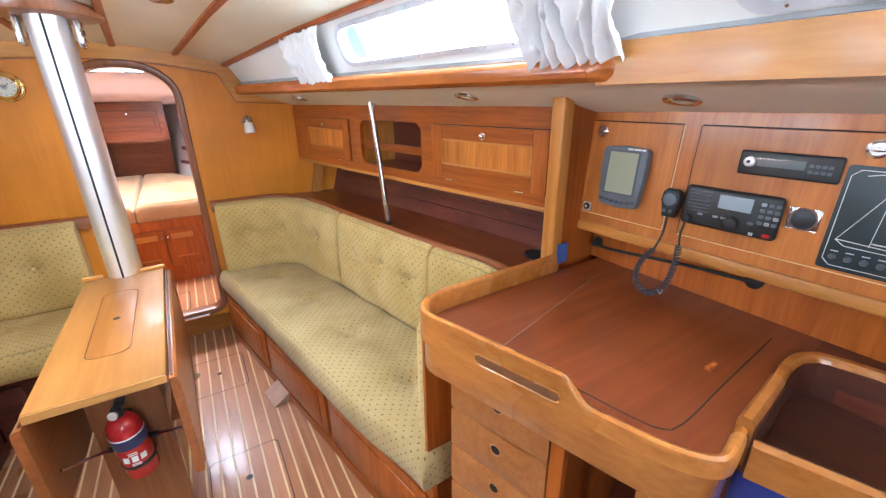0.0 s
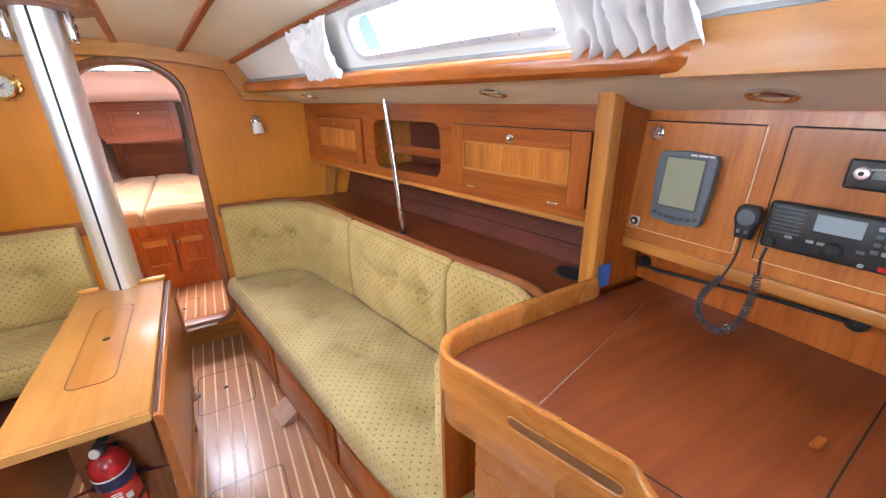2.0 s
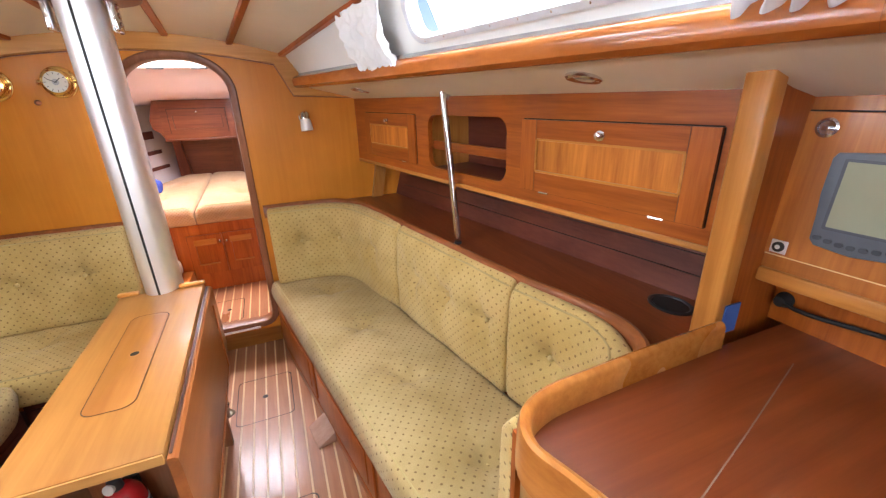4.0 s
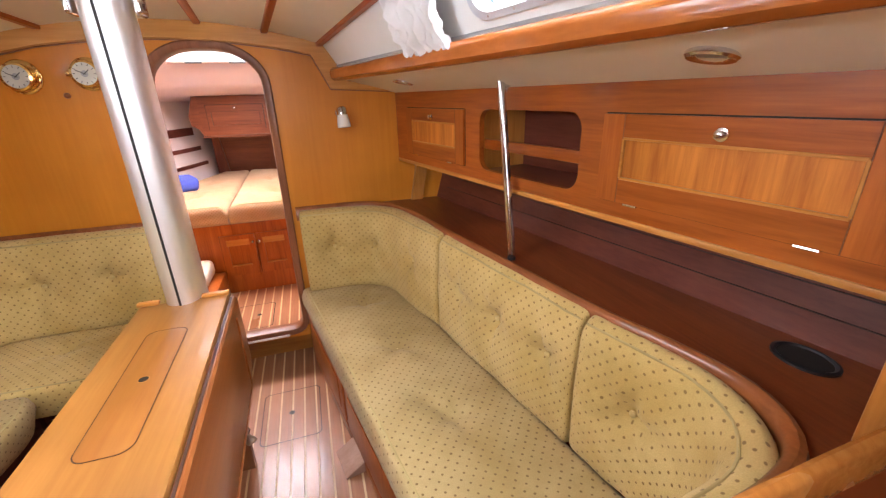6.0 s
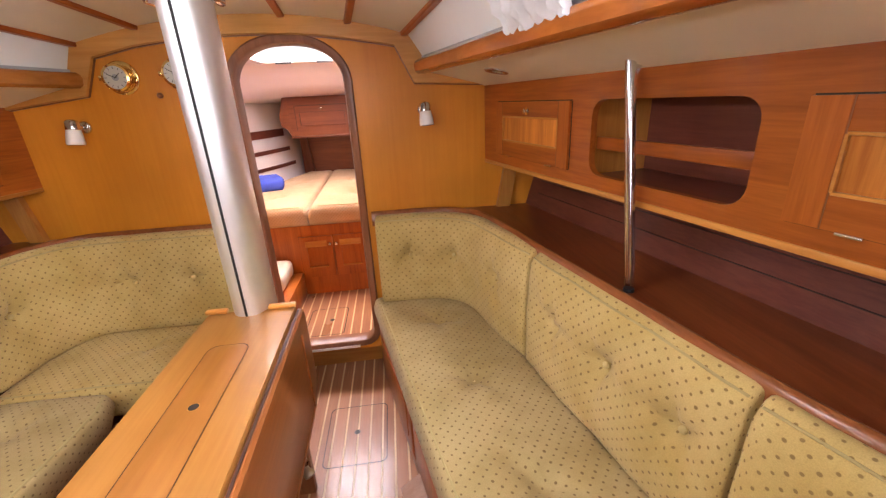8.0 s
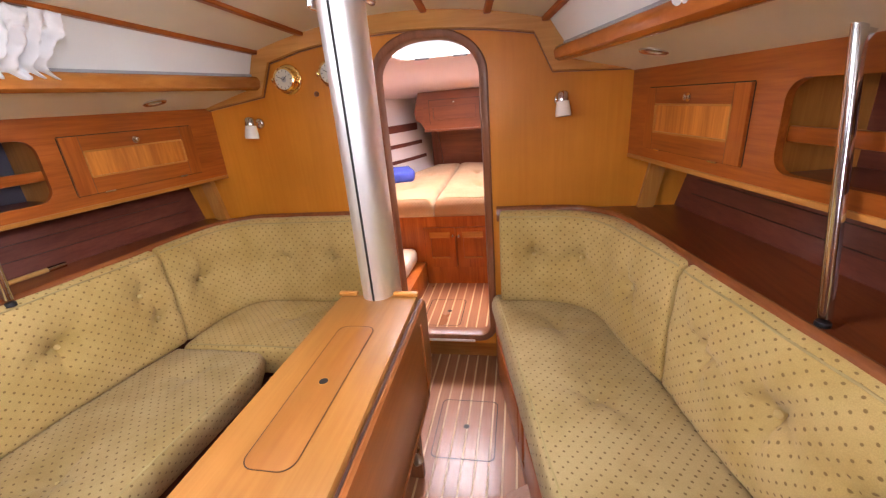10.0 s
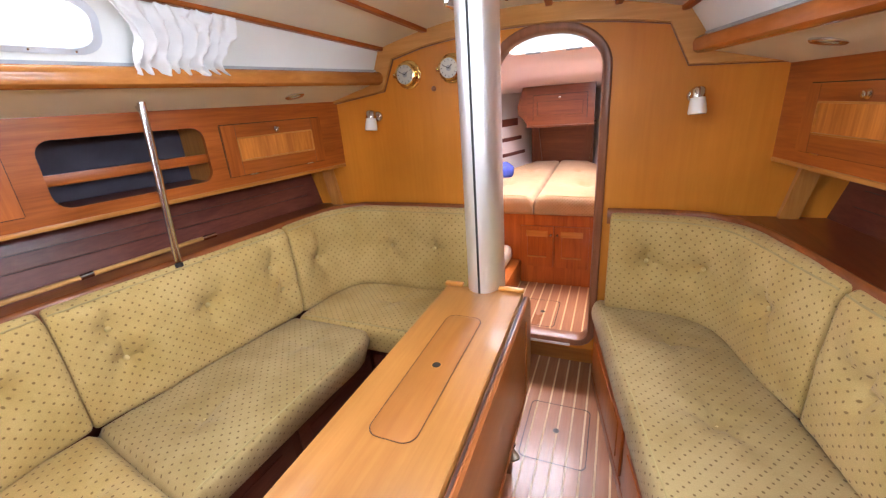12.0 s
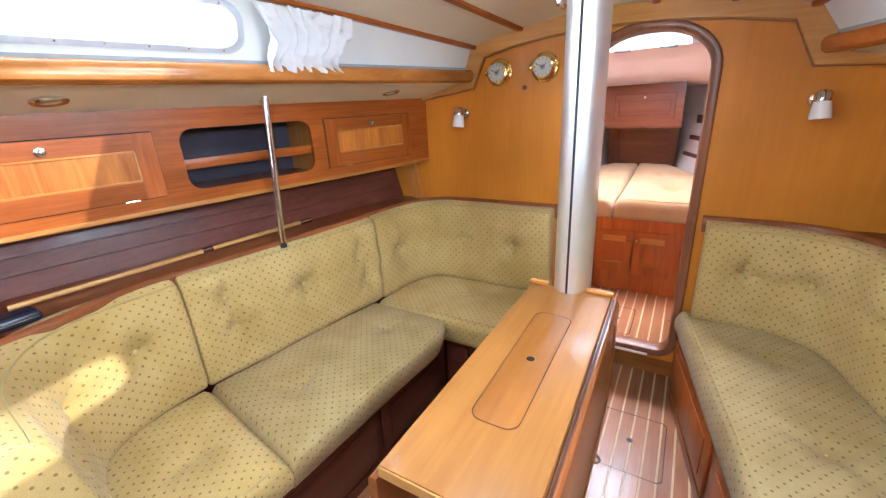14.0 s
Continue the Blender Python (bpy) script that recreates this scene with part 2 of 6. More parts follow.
def prism(pts, z0, z1, bev=0.0, m=None, bm=None, seg=2):
    """An outline in x, y carried from z0 to z1, then moved by m."""
    own = bmesh.new()
    vs = [own.verts.new((x, y, z0)) for x, y in pts]
    f = own.faces.new(vs)
    ext = bmesh.ops.extrude_face_region(own, geom=[f])
    bmesh.ops.translate(own, vec=(0, 0, z1 - z0), verts=[v for v in ext["geom"] if isinstance(v, bmesh.types.BMVert)])
    bmesh.ops.recalc_face_normals(own, faces=own.faces)
    if bev:
        caps = [e for e in own.edges if abs(e.verts[0].co.z - e.verts[1].co.z) < 1e-6]
        bmesh.ops.bevel(own, geom=caps, offset=bev, segments=seg, profile=0.5, affect="EDGES")
    if m is not None:
        own.transform(m)
    if bm is None:
        return own
    me = bpy.data.meshes.new("tmp")
    own.to_mesh(me)
    own.free()
    bm.from_mesh(me)
    bpy.data.meshes.remove(me)
    return bm


def rrect(cx, cy, w, h, r, n=5):
    """A rounded rectangle, anticlockwise."""
    out = []
    for sx, sy, a0 in ((1, -1, -90), (1, 1, 0), (-1, 1, 90), (-1, -1, 180)):
        for i in range(n + 1):
            a = radians(a0 + 90 * i / n)
            out.append((cx + sx * (w / 2 - r) + r * math.cos(a), cy + sy * (h / 2 - r) + r * math.sin(a)))
    return out


def circle(p, ax, r, n=16):
    ax = Vector(ax).normalized()
    u = ax.orthogonal().normalized()
    v = ax.cross(u)
    return [Vector(p) + u * r * math.cos(2 * math.pi * i / n) + v * r * math.sin(2 * math.pi * i / n) for i in range(n)]


def turned(p, ax, profile, n=20, bm=None):
    """A turned body: profile of (distance along ax, radius)."""
    ax = Vector(ax).normalized()
    return loft([circle(Vector(p) + ax * d, ax, max(r, 1e-4), n) for d, r in profile], bm=bm)


def rod(a, b, r, n=12, bm=None):
    a, b = Vector(a), Vector(b)
    return loft([circle(a, b - a, r, n), circle(b, b - a, r, n)], bm=bm)


def smooth_path(pts, step=0.02):
    """Points along a Catmull-Rom curve through pts at even steps."""
    P = [Vector(p) for p in pts]
    P = [2 * P[0] - P[1]] + P + [2 * P[-1] - P[-2]]
    out = []
    for i in range(1, len(P) - 2):
        a, b, c, d = P[i - 1:i + 3]
        k = max(1, int((c - b).length / step))
        for j in range(k):
            t = j / k
            out.append(0.5 * (2 * b + (c - a) * t + (2 * a - 5 * b + 4 * c - d) * t * t + (3 * b - a - 3 * c + d) * t ** 3))
    out.append(P[-2])
    return out


def tube(pts, r, n=8, step=0.015, bm=None):
    P = smooth_path(pts, step)
    rings = []
    up = Vector((0.13, 0.21, 0.97)).normalized()
    for i, p in enumerate(P):
        t = (P[min(i + 1, len(P) - 1)] - P[max(i - 1, 0)]).normalized()
        u = t.cross(up).normalized()
        v = u.cross(t)
        rings.append([p + u * r * math.cos(2 * math.pi * k / n) + v * r * math.sin(2 * math.pi * k / n) for k in range(n)])
    return loft(rings, bm=bm)


def sweep(path, profile, bm=None, side=1):
    """Carry a profile of (offset to the side, height) along a path; the offset is level and square to the path."""
    secs = []
    for i, p in enumerate(path):
        t = path[min(i + 1, len(path) - 1)] - path[max(i - 1, 0)]
        nrm = Vector((t.y, -t.x, 0)).normalized() * side
        secs.append([p + nrm * o + Vector((0, 0, h)) for o, h in profile])
    return loft(secs, bm=bm)


def plate(outer_w, outer_h, holes_r, y0, y1, bm=None):
    """An upright slab x 0..outer_w, z 0..outer_h with one rounded hole (cx, cz, w, h, r), from y0 to y1."""
    cx, cz, w, h, r = holes_r
    inner = rrect(cx, cz, w, h, r)
    outer = []
    for x, z in inner:
        dx, dz = x - cx, z - cz
        kx = ((outer_w - cx) if dx > 0 else cx) / max(abs(dx), 1e-6)
        kz = ((outer_h - cz) if dz > 0 else cz) / max(abs(dz), 1e-6)
        k = min(kx, kz)
        outer.append((cx + dx * k, cz + dz * k))
    # snap the nearest points to the corners
    for c in ((0, 0), (outer_w, 0), (outer_w, outer_h), (0, outer_h)):
        i = min(range(len(outer)), key=lambda q: (outer[q][0] - c[0]) ** 2 + (outer[q][1] - c[1]) ** 2)
        outer[i] = c
    secs = [[(x, y, z) for x, z in loop] for loop, y in ((outer, y0), (inner, y0), (inner, y1), (outer, y1))]
    return loft(secs, ring=True, bm=bm)


# ---------------------------------------------------------------- the hull's lines
BULK = 3.28


def run(y):
    d = BULK - y
    return d if d < 2.0 else 2.0 + 0.45 * (d - 2.0)


def cab_x(sd, y):
    return 0.915 + 0.205 * run(y) if sd > 0 else -0.955 - 0.205 * run(y)


def deck_x(sd, y):
    return 0.643 + 0.24 * run(y) if sd > 0 else -0.685 - 0.22 * run(y)


def edge_x(sd, y):
    return 0.584 + 0.24 * run(y) if sd > 0 else -0.655 - 0.225 * run(y)


def edge_z(y):
    return float(np.interp(y, [-1.3, 0.0, 1.2, 1.9, 2.5, 3.28], [1.79, 1.785, 1.765, 1.74, 1.705, 1.63]))


def back_x(sd, y):
    """The foot of the backrests."""
    return 0.865 + 0.2 * (2.8 - y) if sd > 0 else -0.957 - 0.157 * (2.833 - y)


def seat_x(sd, y):
    """The front of the seats."""
    return 0.335 + 0.19 * (BULK - y) if sd > 0 else -0.520 - 0.045 * (2.75 - y)


def roof(x, y):
    a, b = edge_x(-1, y), edge_x(1, y)
    u = (2 * x - a - b) / (b - a)
    return edge_z(y) + 0.085 * (1 - u * u)


def stations(y0, y1, step=0.12):
    k = max(2, int(abs(y1 - y0) / step))
    return [y0 + (y1 - y0) * i / k for i in range(k + 1)]


# ---------------------------------------------------------------- shell
JOINT = plain("dark_joint", (0.05, 0.015, 0.009), 0.6)
# floor sheet under the planks, and the hull that closes the place
solid("floor", box(-1.6, 1.7, -1.3, 3.44, -0.06, -0.012), DARK_Y, "dark sub-floor of a yacht saloon under teak planks", "floor", kind="structure")
for sd, nm in ((1, "wall_starboard"), (-1, "wall_port")):
    secs = []
    for y in stations(-1.3, BULK + 0.02, 0.25):
        x = cab_x(sd, y)
        secs.append([(x + sd * o, y, z) for o, z in ((0.02, -0.05), (0.12, 0.40), (0.20, 0.89), (0.30, 1.25), (0.34, 1.62), (0.42, 1.62), (0.38, 0.89), (0.2, -0.05))])
    solid(nm, loft(secs), DARK_Y, "dark mahogany boards lining the hull side", "wall", kind="structure")
    # fine board joints above the shelf
    for k in range(3):
        h = 0.95 + 0.055 * k
        path = [Vector((cab_x(sd, y) + sd * (0.20 + 0.1 * (h - 0.89) / 0.36 - 0.002), y, h)) for y in stations(1.46 if sd > 0 else 0.9, 3.2, 0.2)]
        solid("trim", sweep(path, [(-0.003, -0.0008), (0.003, -0.0008), (0.003, 0.0008), (-0.003, 0.0008)]), JOINT, "thin dark joint between hull boards", "trim", kind="structure")

solid("wall_aft", box(-1.7, 1.75, -1.36, -1.3, -0.05, 0.95), RED_X, "mahogany bulkhead below the companionway", "wall", kind="structure")
solid("wall_aft_upper", prism([(-1.7, 0.95), (-0.45, 0.95), (-0.45, 1.9), (-1.7, 1.9)], 0, 0.06, m=Matrix.Translation((0, -1.3, 0)) @ Matrix.Rotation(radians(90), 4, "X")), RED_X, "mahogany bulkhead beside the companionway", "wall", kind="structure")
solid("wall_aft_side", prism([(0.45, 0.95), (1.75, 0.95), (1.75, 1.9), (0.45, 1.9)], 0, 0.06, m=Matrix.Translation((0, -1.3, 0)) @ Matrix.Rotation(radians(90), 4, "X")), RED_X, "mahogany bulkhead beside the companionway", "wall", kind="structure")


def door_outline(x0, x1, z0, z1, rt, rb, n=10):
    """The arched doorway's outline in x, z, from the top middle down its right side and round."""
    cx = (x0 + x1) / 2
    pts = [(cx, z1)]
    for i in range(n + 1):
        a = radians(90 - 90 * i / n)
        pts.append((x1 - rt[0] + rt[0] * math.cos(a), z1 - rt[1] + rt[1] * math.sin(a)))
    for i in range(5):
        a = radians(-90 * i / 4)
        pts.append((x1 - rb + rb * math.cos(a), z0 + rb + rb * math.sin(a)))
    pts.append((cx, z0))
    left = [(2 * cx - x, z) for x, z in pts[1:-1]]
    return pts, pts + left[::-1]


XZ = Matrix.Rotation(radians(90), 4, "X")
half, _ = door_outline(-0.130, 0.334, 0.21, 1.628, (0.21, 0.16), 0.07)
cx = (-0.130 + 0.334) / 2
bm = prism([(x, z) for x, z in half] + [(cx, 0.172), (0.385, 0.172), (0.385, 0.0), (1.5, 0.0), (1.5, 1.42), (0.68, 1.56), (0.58, 1.645), (0.3, 1.70), (cx, 1.72)], 0, 0.05, m=Matrix.Translation((0, BULK + 0.05, 0)) @ XZ)
prism([(2 * cx - x, z) for x, z in half] + [(cx, 0.172), (-0.45, 0.172), (-0.45, 0.0), (-1.5, 0.0), (-1.5, 1.42), (-0.72, 1.56), (-0.65, 1.645), (-0.35, 1.70), (cx, 1.72)], 0, 0.05, m=Matrix.Translation((0, BULK + 0.05, 0)) @ XZ, bm=bm)
solid("wall_bulkhead", bm, GOLD_Z, "golden varnished veneer bulkhead with an arched doorway", "wall", kind="structure")

rings = []
for dx, y in ((0.020, BULK), (0.020, BULK - 0.008), (0.015, BULK - 0.013), (0.0, BULK - 0.014), (-0.012, BULK - 0.010), (-0.017, BULK + 0.0), (-0.017, BULK + 0.06), (0.0, BULK + 0.06), (0.0, BULK + 0.04)):
    _, o = door_outline(-0.130 - dx, 0.334 + dx, 0.21 - dx, 1.628 + dx, (0.21 + dx, 0.16 + dx), 0.07 + dx)
    rings.append([(x, y, z) for x, z in o])
solid("door_1", loft(rings, caps=False), TRIM, "open arched doorway with a rounded brown timber frame", "doorway", kind="structure")
solid("door_1_sill", box(-0.02, 0.24, BULK - 0.022, BULK + 0.03, 0.19, 0.193 + 0.008, 0.002), ALLOY, "worn metal strip on the door sill", "sill", kind="structure")
solid("baseboard", box(-0.5, 0.45, BULK + 0.135, BULK + 0.15, -0.012, 0.186, 0.003), TEAK_X, "tan timber riser under the doorway", "baseboard", kind="structure")

# pale band that follows the roof on the bulkhead
low = [(1.02, 1.425), (0.61, 1.446), (0.538, 1.590)]
low += [(x, 1.590 + 0.058 * (1 - ((x + 0.04) / 0.578) ** 2)) for x in [0.45 - 0.1 * i for i in range(10)]]
low += [(-0.60, 1.585), (-0.662, 1.451), (-1.06, 1.40)]
up = [(1.02, 1.50), (0.655, 1.56), (0.615, 1.64)] + [(x, roof(x, BULK) + 0.02) for x, z in low[3:-3]] + [(-0.665, 1.64), (-0.71, 1.56), (-1.06, 1.50)]
bm = bmesh.new()
loft([[(x1, BULK - 0.024, z1 + 0.004), (x1, BULK - 0.018, z1), (x1, BULK + 0.001, z1), (x2, BULK + 0.001, z2), (x2, BULK - 0.024, z2)] for (x1, z1), (x2, z2) in zip(low, up)], bm=bm)
solid("trim_bulkhead_top", bm, wood("pale_teak_band", (0.46, 0.20, 0.038), (0.60, 0.30, 0.075), "x", 0.32, 0.7), "pale teak band along the top of the bulkhead", "trim", kind="structure")
line = [Vector((x, BULK - 0.006, z - 0.004)) for x, z in low]
bm = bmesh.new()
loft([[p + Vector((0, -0.005, 0)), p + Vector((0, 0.006, 0)), p + Vector((0, 0.006, 0.004)), p + Vector((0, -0.005, 0.004))] for p in line], bm=bm)
solid("trim_bulkhead_groove", bm, TRIM, "dark inlay line under the pale band", "trim", kind="structure")

# ceiling, with an open hatch over the table
bm = bmesh.new()
for y0, y1, f0, f1 in ((-1.3, 1.72, 0, 1), (1.72, 2.15, 0, 0.33), (1.72, 2.15, 0.67, 1), (2.15, BULK, 0, 1)):
    secs = []
    for y in stations(y0, y1, 0.2):
        a, b = edge_x(-1, y), edge_x(1, y)
        xs = [a + (b - a) * (f0 + (f1 - f0) * i / 16) for i in range(17)]
        secs.append([(x, y, roof(x, y)) for x in xs] + [(x, y, roof(x, y) + 0.03) for x in xs[::-1]])
    loft(secs, bm=bm)
solid("ceiling", bm, LINER, "off-white vinyl headlining panels between battens", "ceiling", kind="structure")
for u in (-0.985, -0.62, -0.2, 0.235, 0.635, 0.985):
    path = []
    for y in stations(-1.2 if abs(u) > 0.4 else 2.16, BULK - 0.013, 0.15):
        a, b = edge_x(-1, y), edge_x(1, y)
        x = (a + b) / 2 + u * (b - a) / 2
        path.append(Vector((x, y, roof(x, y))))
    w = 0.014
    solid("trim_batten", sweep(path, [(-w, 0.004), (-w, -0.008), (-w + 0.004, -0.012), (w - 0.004, -0.012), (w, -0.008), (w, 0.004)]), RED_Y, "varnished mahogany batten on the headlining", "ceiling batten", "ceiling battens", "structure")


# side decks, fascia rails, cabin sides with windows
def side_point(sd, y, v):
    """v runs up the cabin side from the rail to the roof's edge."""
    z0, z1 = 1.53, edge_z(y) + 0.006
    x0, x1 = deck_x(sd, y) + sd * 0.012, edge_x(sd, y)
    return Vector((x0 + (x1 - x0) * v, y, z0 + (z1 - z0) * v))


def cabin_side(sd, windows):
    bm = bmesh.new()
    out = Vector((sd * 0.03, 0, 0.01))

    def patch(y0, y1):
        ys = stations(y0, y1, 0.15)
        loft([[side_point(sd, y, 0), side_point(sd, y, 1), side_point(sd, y, 1) + out, side_point(sd, y, 0) + out] for y in ys], bm=bm)

    y = BULK
    for i, (a, b, v0, v1) in enumerate(windows):
        patch(y, a + 0.04)
        c, w, h = ((a + b) / 2, (v0 + v1) / 2), a - b, v1 - v0
        inner = []
        for px, pz in rrect(0, 0, w, 0.16, 0.055, 6):
            inner.append((c[0] + px, c[1] + pz / 0.16 * h))
        outer = []
        for py, pv in inner:
            dy, dv = py - c[0], pv - c[1]
            ky = (w / 2 + 0.04) / max(abs(dy), 1e-6)
            kv = ((1 - c[1]) if dv > 0 else c[1]) / max(abs(dv), 1e-6)
            k = min(ky, kv)
            outer.append((c[0] + dy * k, c[1] + dv * k))
        for cy, cv in ((a + 0.04, 0), (a + 0.04, 1), (b - 0.04, 0), (b - 0.04, 1)):
            j = min(range(len(outer)), key=lambda q: ((outer[q][0] - cy) / w) ** 2 + (outer[q][1] - cv) ** 2)
            outer[j] = (cy, cv)
        loft([[side_point(sd, q, v) for q, v in outer], [side_point(sd, q, v) for q, v in inner], [side_point(sd, q, v) + out for q, v in inner], [side_point(sd, q, v) + out for q, v in outer]], ring=True, bm=bm)
        # alloy frame with screws, and the pane
        win = thing(f"window_{i + 1}_{'starboard' if sd > 0 else 'port'}", "long cabin window in a grey alloy frame, bright daylight outside", "window", c and tuple(side_point(sd, *c)), kind="structure")
        inn = Vector((-sd * 0.9, 0, -0.43)).normalized()

        def scaled(g, lift):
            r = []
            for q, v in inner:
                dq, dv = q - c[0], v - c[1]
                r.append(side_point(sd, c[0] + dq * (1 + g / (w / 2)), c[1] + dv * (1 + g / 0.08)) + inn * lift)
            return r

        part("window_frame", loft([scaled(0.018, 0.001), scaled(0.016, 0.008), scaled(-0.004, 0.01), scaled(-0.008, 0.004), scaled(-0.008, -0.02), scaled(0.0, -0.02)], caps=False), plain("grey_window_alloy", (0.62, 0.66, 0.72), 0.4, 0.3), win)
        pane = bmesh.new()
        loft([scaled(0.004, -0.012), scaled(0.004, -0.016)], bm=pane)
        g = part("pane", pane, GLASS, win)
        g.visible_shadow = False
        screw = None
        for j in range(10):
            q = b + (a - b) * (j + 0.5) / 10
            for v in (v0 - 0.018, v1 + 0.018):
                p = side_point(sd, q, v) + inn * 0.008
                if screw is None:
                    screw = part("screw", turned((0, 0, 0), inn, [(0, 0.003), (0.0015, 0.003), (0.002, 0.001)], 8), CHROME, win)
                    screw.matrix_basis = Matrix.Translation(p)
                else:
                    share(screw, "screw", win, Matrix.Translation(p))
        y = b - 0.04
        mid = side_point(sd, *c)
        lamp("window_daylight", "AREA", look(mid - inn * 0.14, mid + inn), POWER[sd][i], DAY, (abs(w) * 1.9, 0.50))
    patch(y, -1.3)
    return solid("wall_cabin_side" + ("_starboard" if sd > 0 else "_port"), bm, LINER_COOL, "white lined cabin side above the settee", "wall", kind="structure")


POWER = {1: (84.0, 80.0), -1: (44.0, 62.0)}
cabin_side(1, [(2.19, 1.33, 0.24, 0.80), (0.98, -0.25, 0.24, 0.80)])
cabin_side(-1, [(2.21, 1.30, 0.24, 0.80), (0.98, -0.25, 0.24, 0.80)])

RAIL = {1: wood("reddish_teak_rail", (0.33, 0.088, 0.014), (0.47, 0.145, 0.027), "y", 0.2, 0.7, 0.6), -1: wood("golden_teak_rail", (0.34, 0.12, 0.022), (0.50, 0.20, 0.042), "y", 0.2, 0.7, 0.6)}
for sd in (1, -1):
    nm = "starboard" if sd > 0 else "port"
    ys = stations(-1.3, BULK, 0.2)
    secs = []
    for y in ys:
        a, b = deck_x(sd, y) + sd * 0.01, cab_x(sd, y) + sd * 0.36
        secs.append([(a, y, 1.490), (cab_x(sd, y), y, 1.424), (b, y, 1.345), (b, y, 1.60), (a, y, 1.532)])
    solid("ceiling_side_deck_" + nm, loft(secs), LINER, "off-white vinyl under the side deck", "ceiling", kind="structure")
    # rounded rail on the edge of the deck
    end = 1.25 if sd > 0 else -1.25
    path = [Vector((deck_x(sd, y), y, 1.515)) for y in stations(end, BULK - 0.016, 0.1)]
    prof = [(-0.005, -0.034), (0.018, -0.034), (0.032, -0.024), (0.036, 0.0), (0.030, 0.014), (0.018, 0.022), (-0.012, 0.022), (-0.012, -0.034)]
    bm = sweep(path, [(o, h) for o, h in prof], side=-sd)
    if sd > 0:
        tip = [Vector((deck_x(sd, end - 0.03 * q) + 0.006 * q * q, end - 0.03 * q, 1.515)) for q in (0, 1, 2, 2.6)]
        sc = (1.0, 0.92, 0.6, 0.1)
        secs = []
        for q, s in zip(tip, sc):
            secs.append([q + Vector((-sd * (o * s if o > 0 else o), 0, h * (0.55 + 0.45 * s))) for o, h in prof])
        loft(secs, bm=bm)
    rail = solid("trim_rail_" + nm, bm, RAIL[sd], "rounded varnished teak rail below the window", "rail", kind="structure")
    if sd > 0:
        path = [Vector((deck_x(sd, y), y, 1.515)) for y in stations(-1.25, 1.24, 0.15)]
        solid("trim_fascia", sweep(path, [(0.004, -0.04), (0.004, 0.045), (-0.012, 0.045), (-0.012, -0.04)], side=-sd), wood("teak_fascia", (0.44, 0.18, 0.04), (0.58, 0.28, 0.075), "y", 0.3, 0.6), "flat varnished teak board below the aft window", "trim", kind="structure")
    path = [Vector((deck_x(sd, y) + sd * 0.004, y, 1.5385 if y > 1.25 or sd < 0 else 1.5615)) for y in stations(-1.25, BULK - 0.02, 0.15)]
    solid("trim_curtain_track_" + nm, sweep(path, [(0.006, 0), (0.006, 0.009), (-0.008, 0.009), (-0.008, 0)], side=-sd), GREY_LIGHT, "thin grey curtain track along the window", "trim", kind="structure")


# ---------------------------------------------------------------- cushions
def noise2(a, b, c=0.0):
    return noise.noise(Vector((a, b, c)))


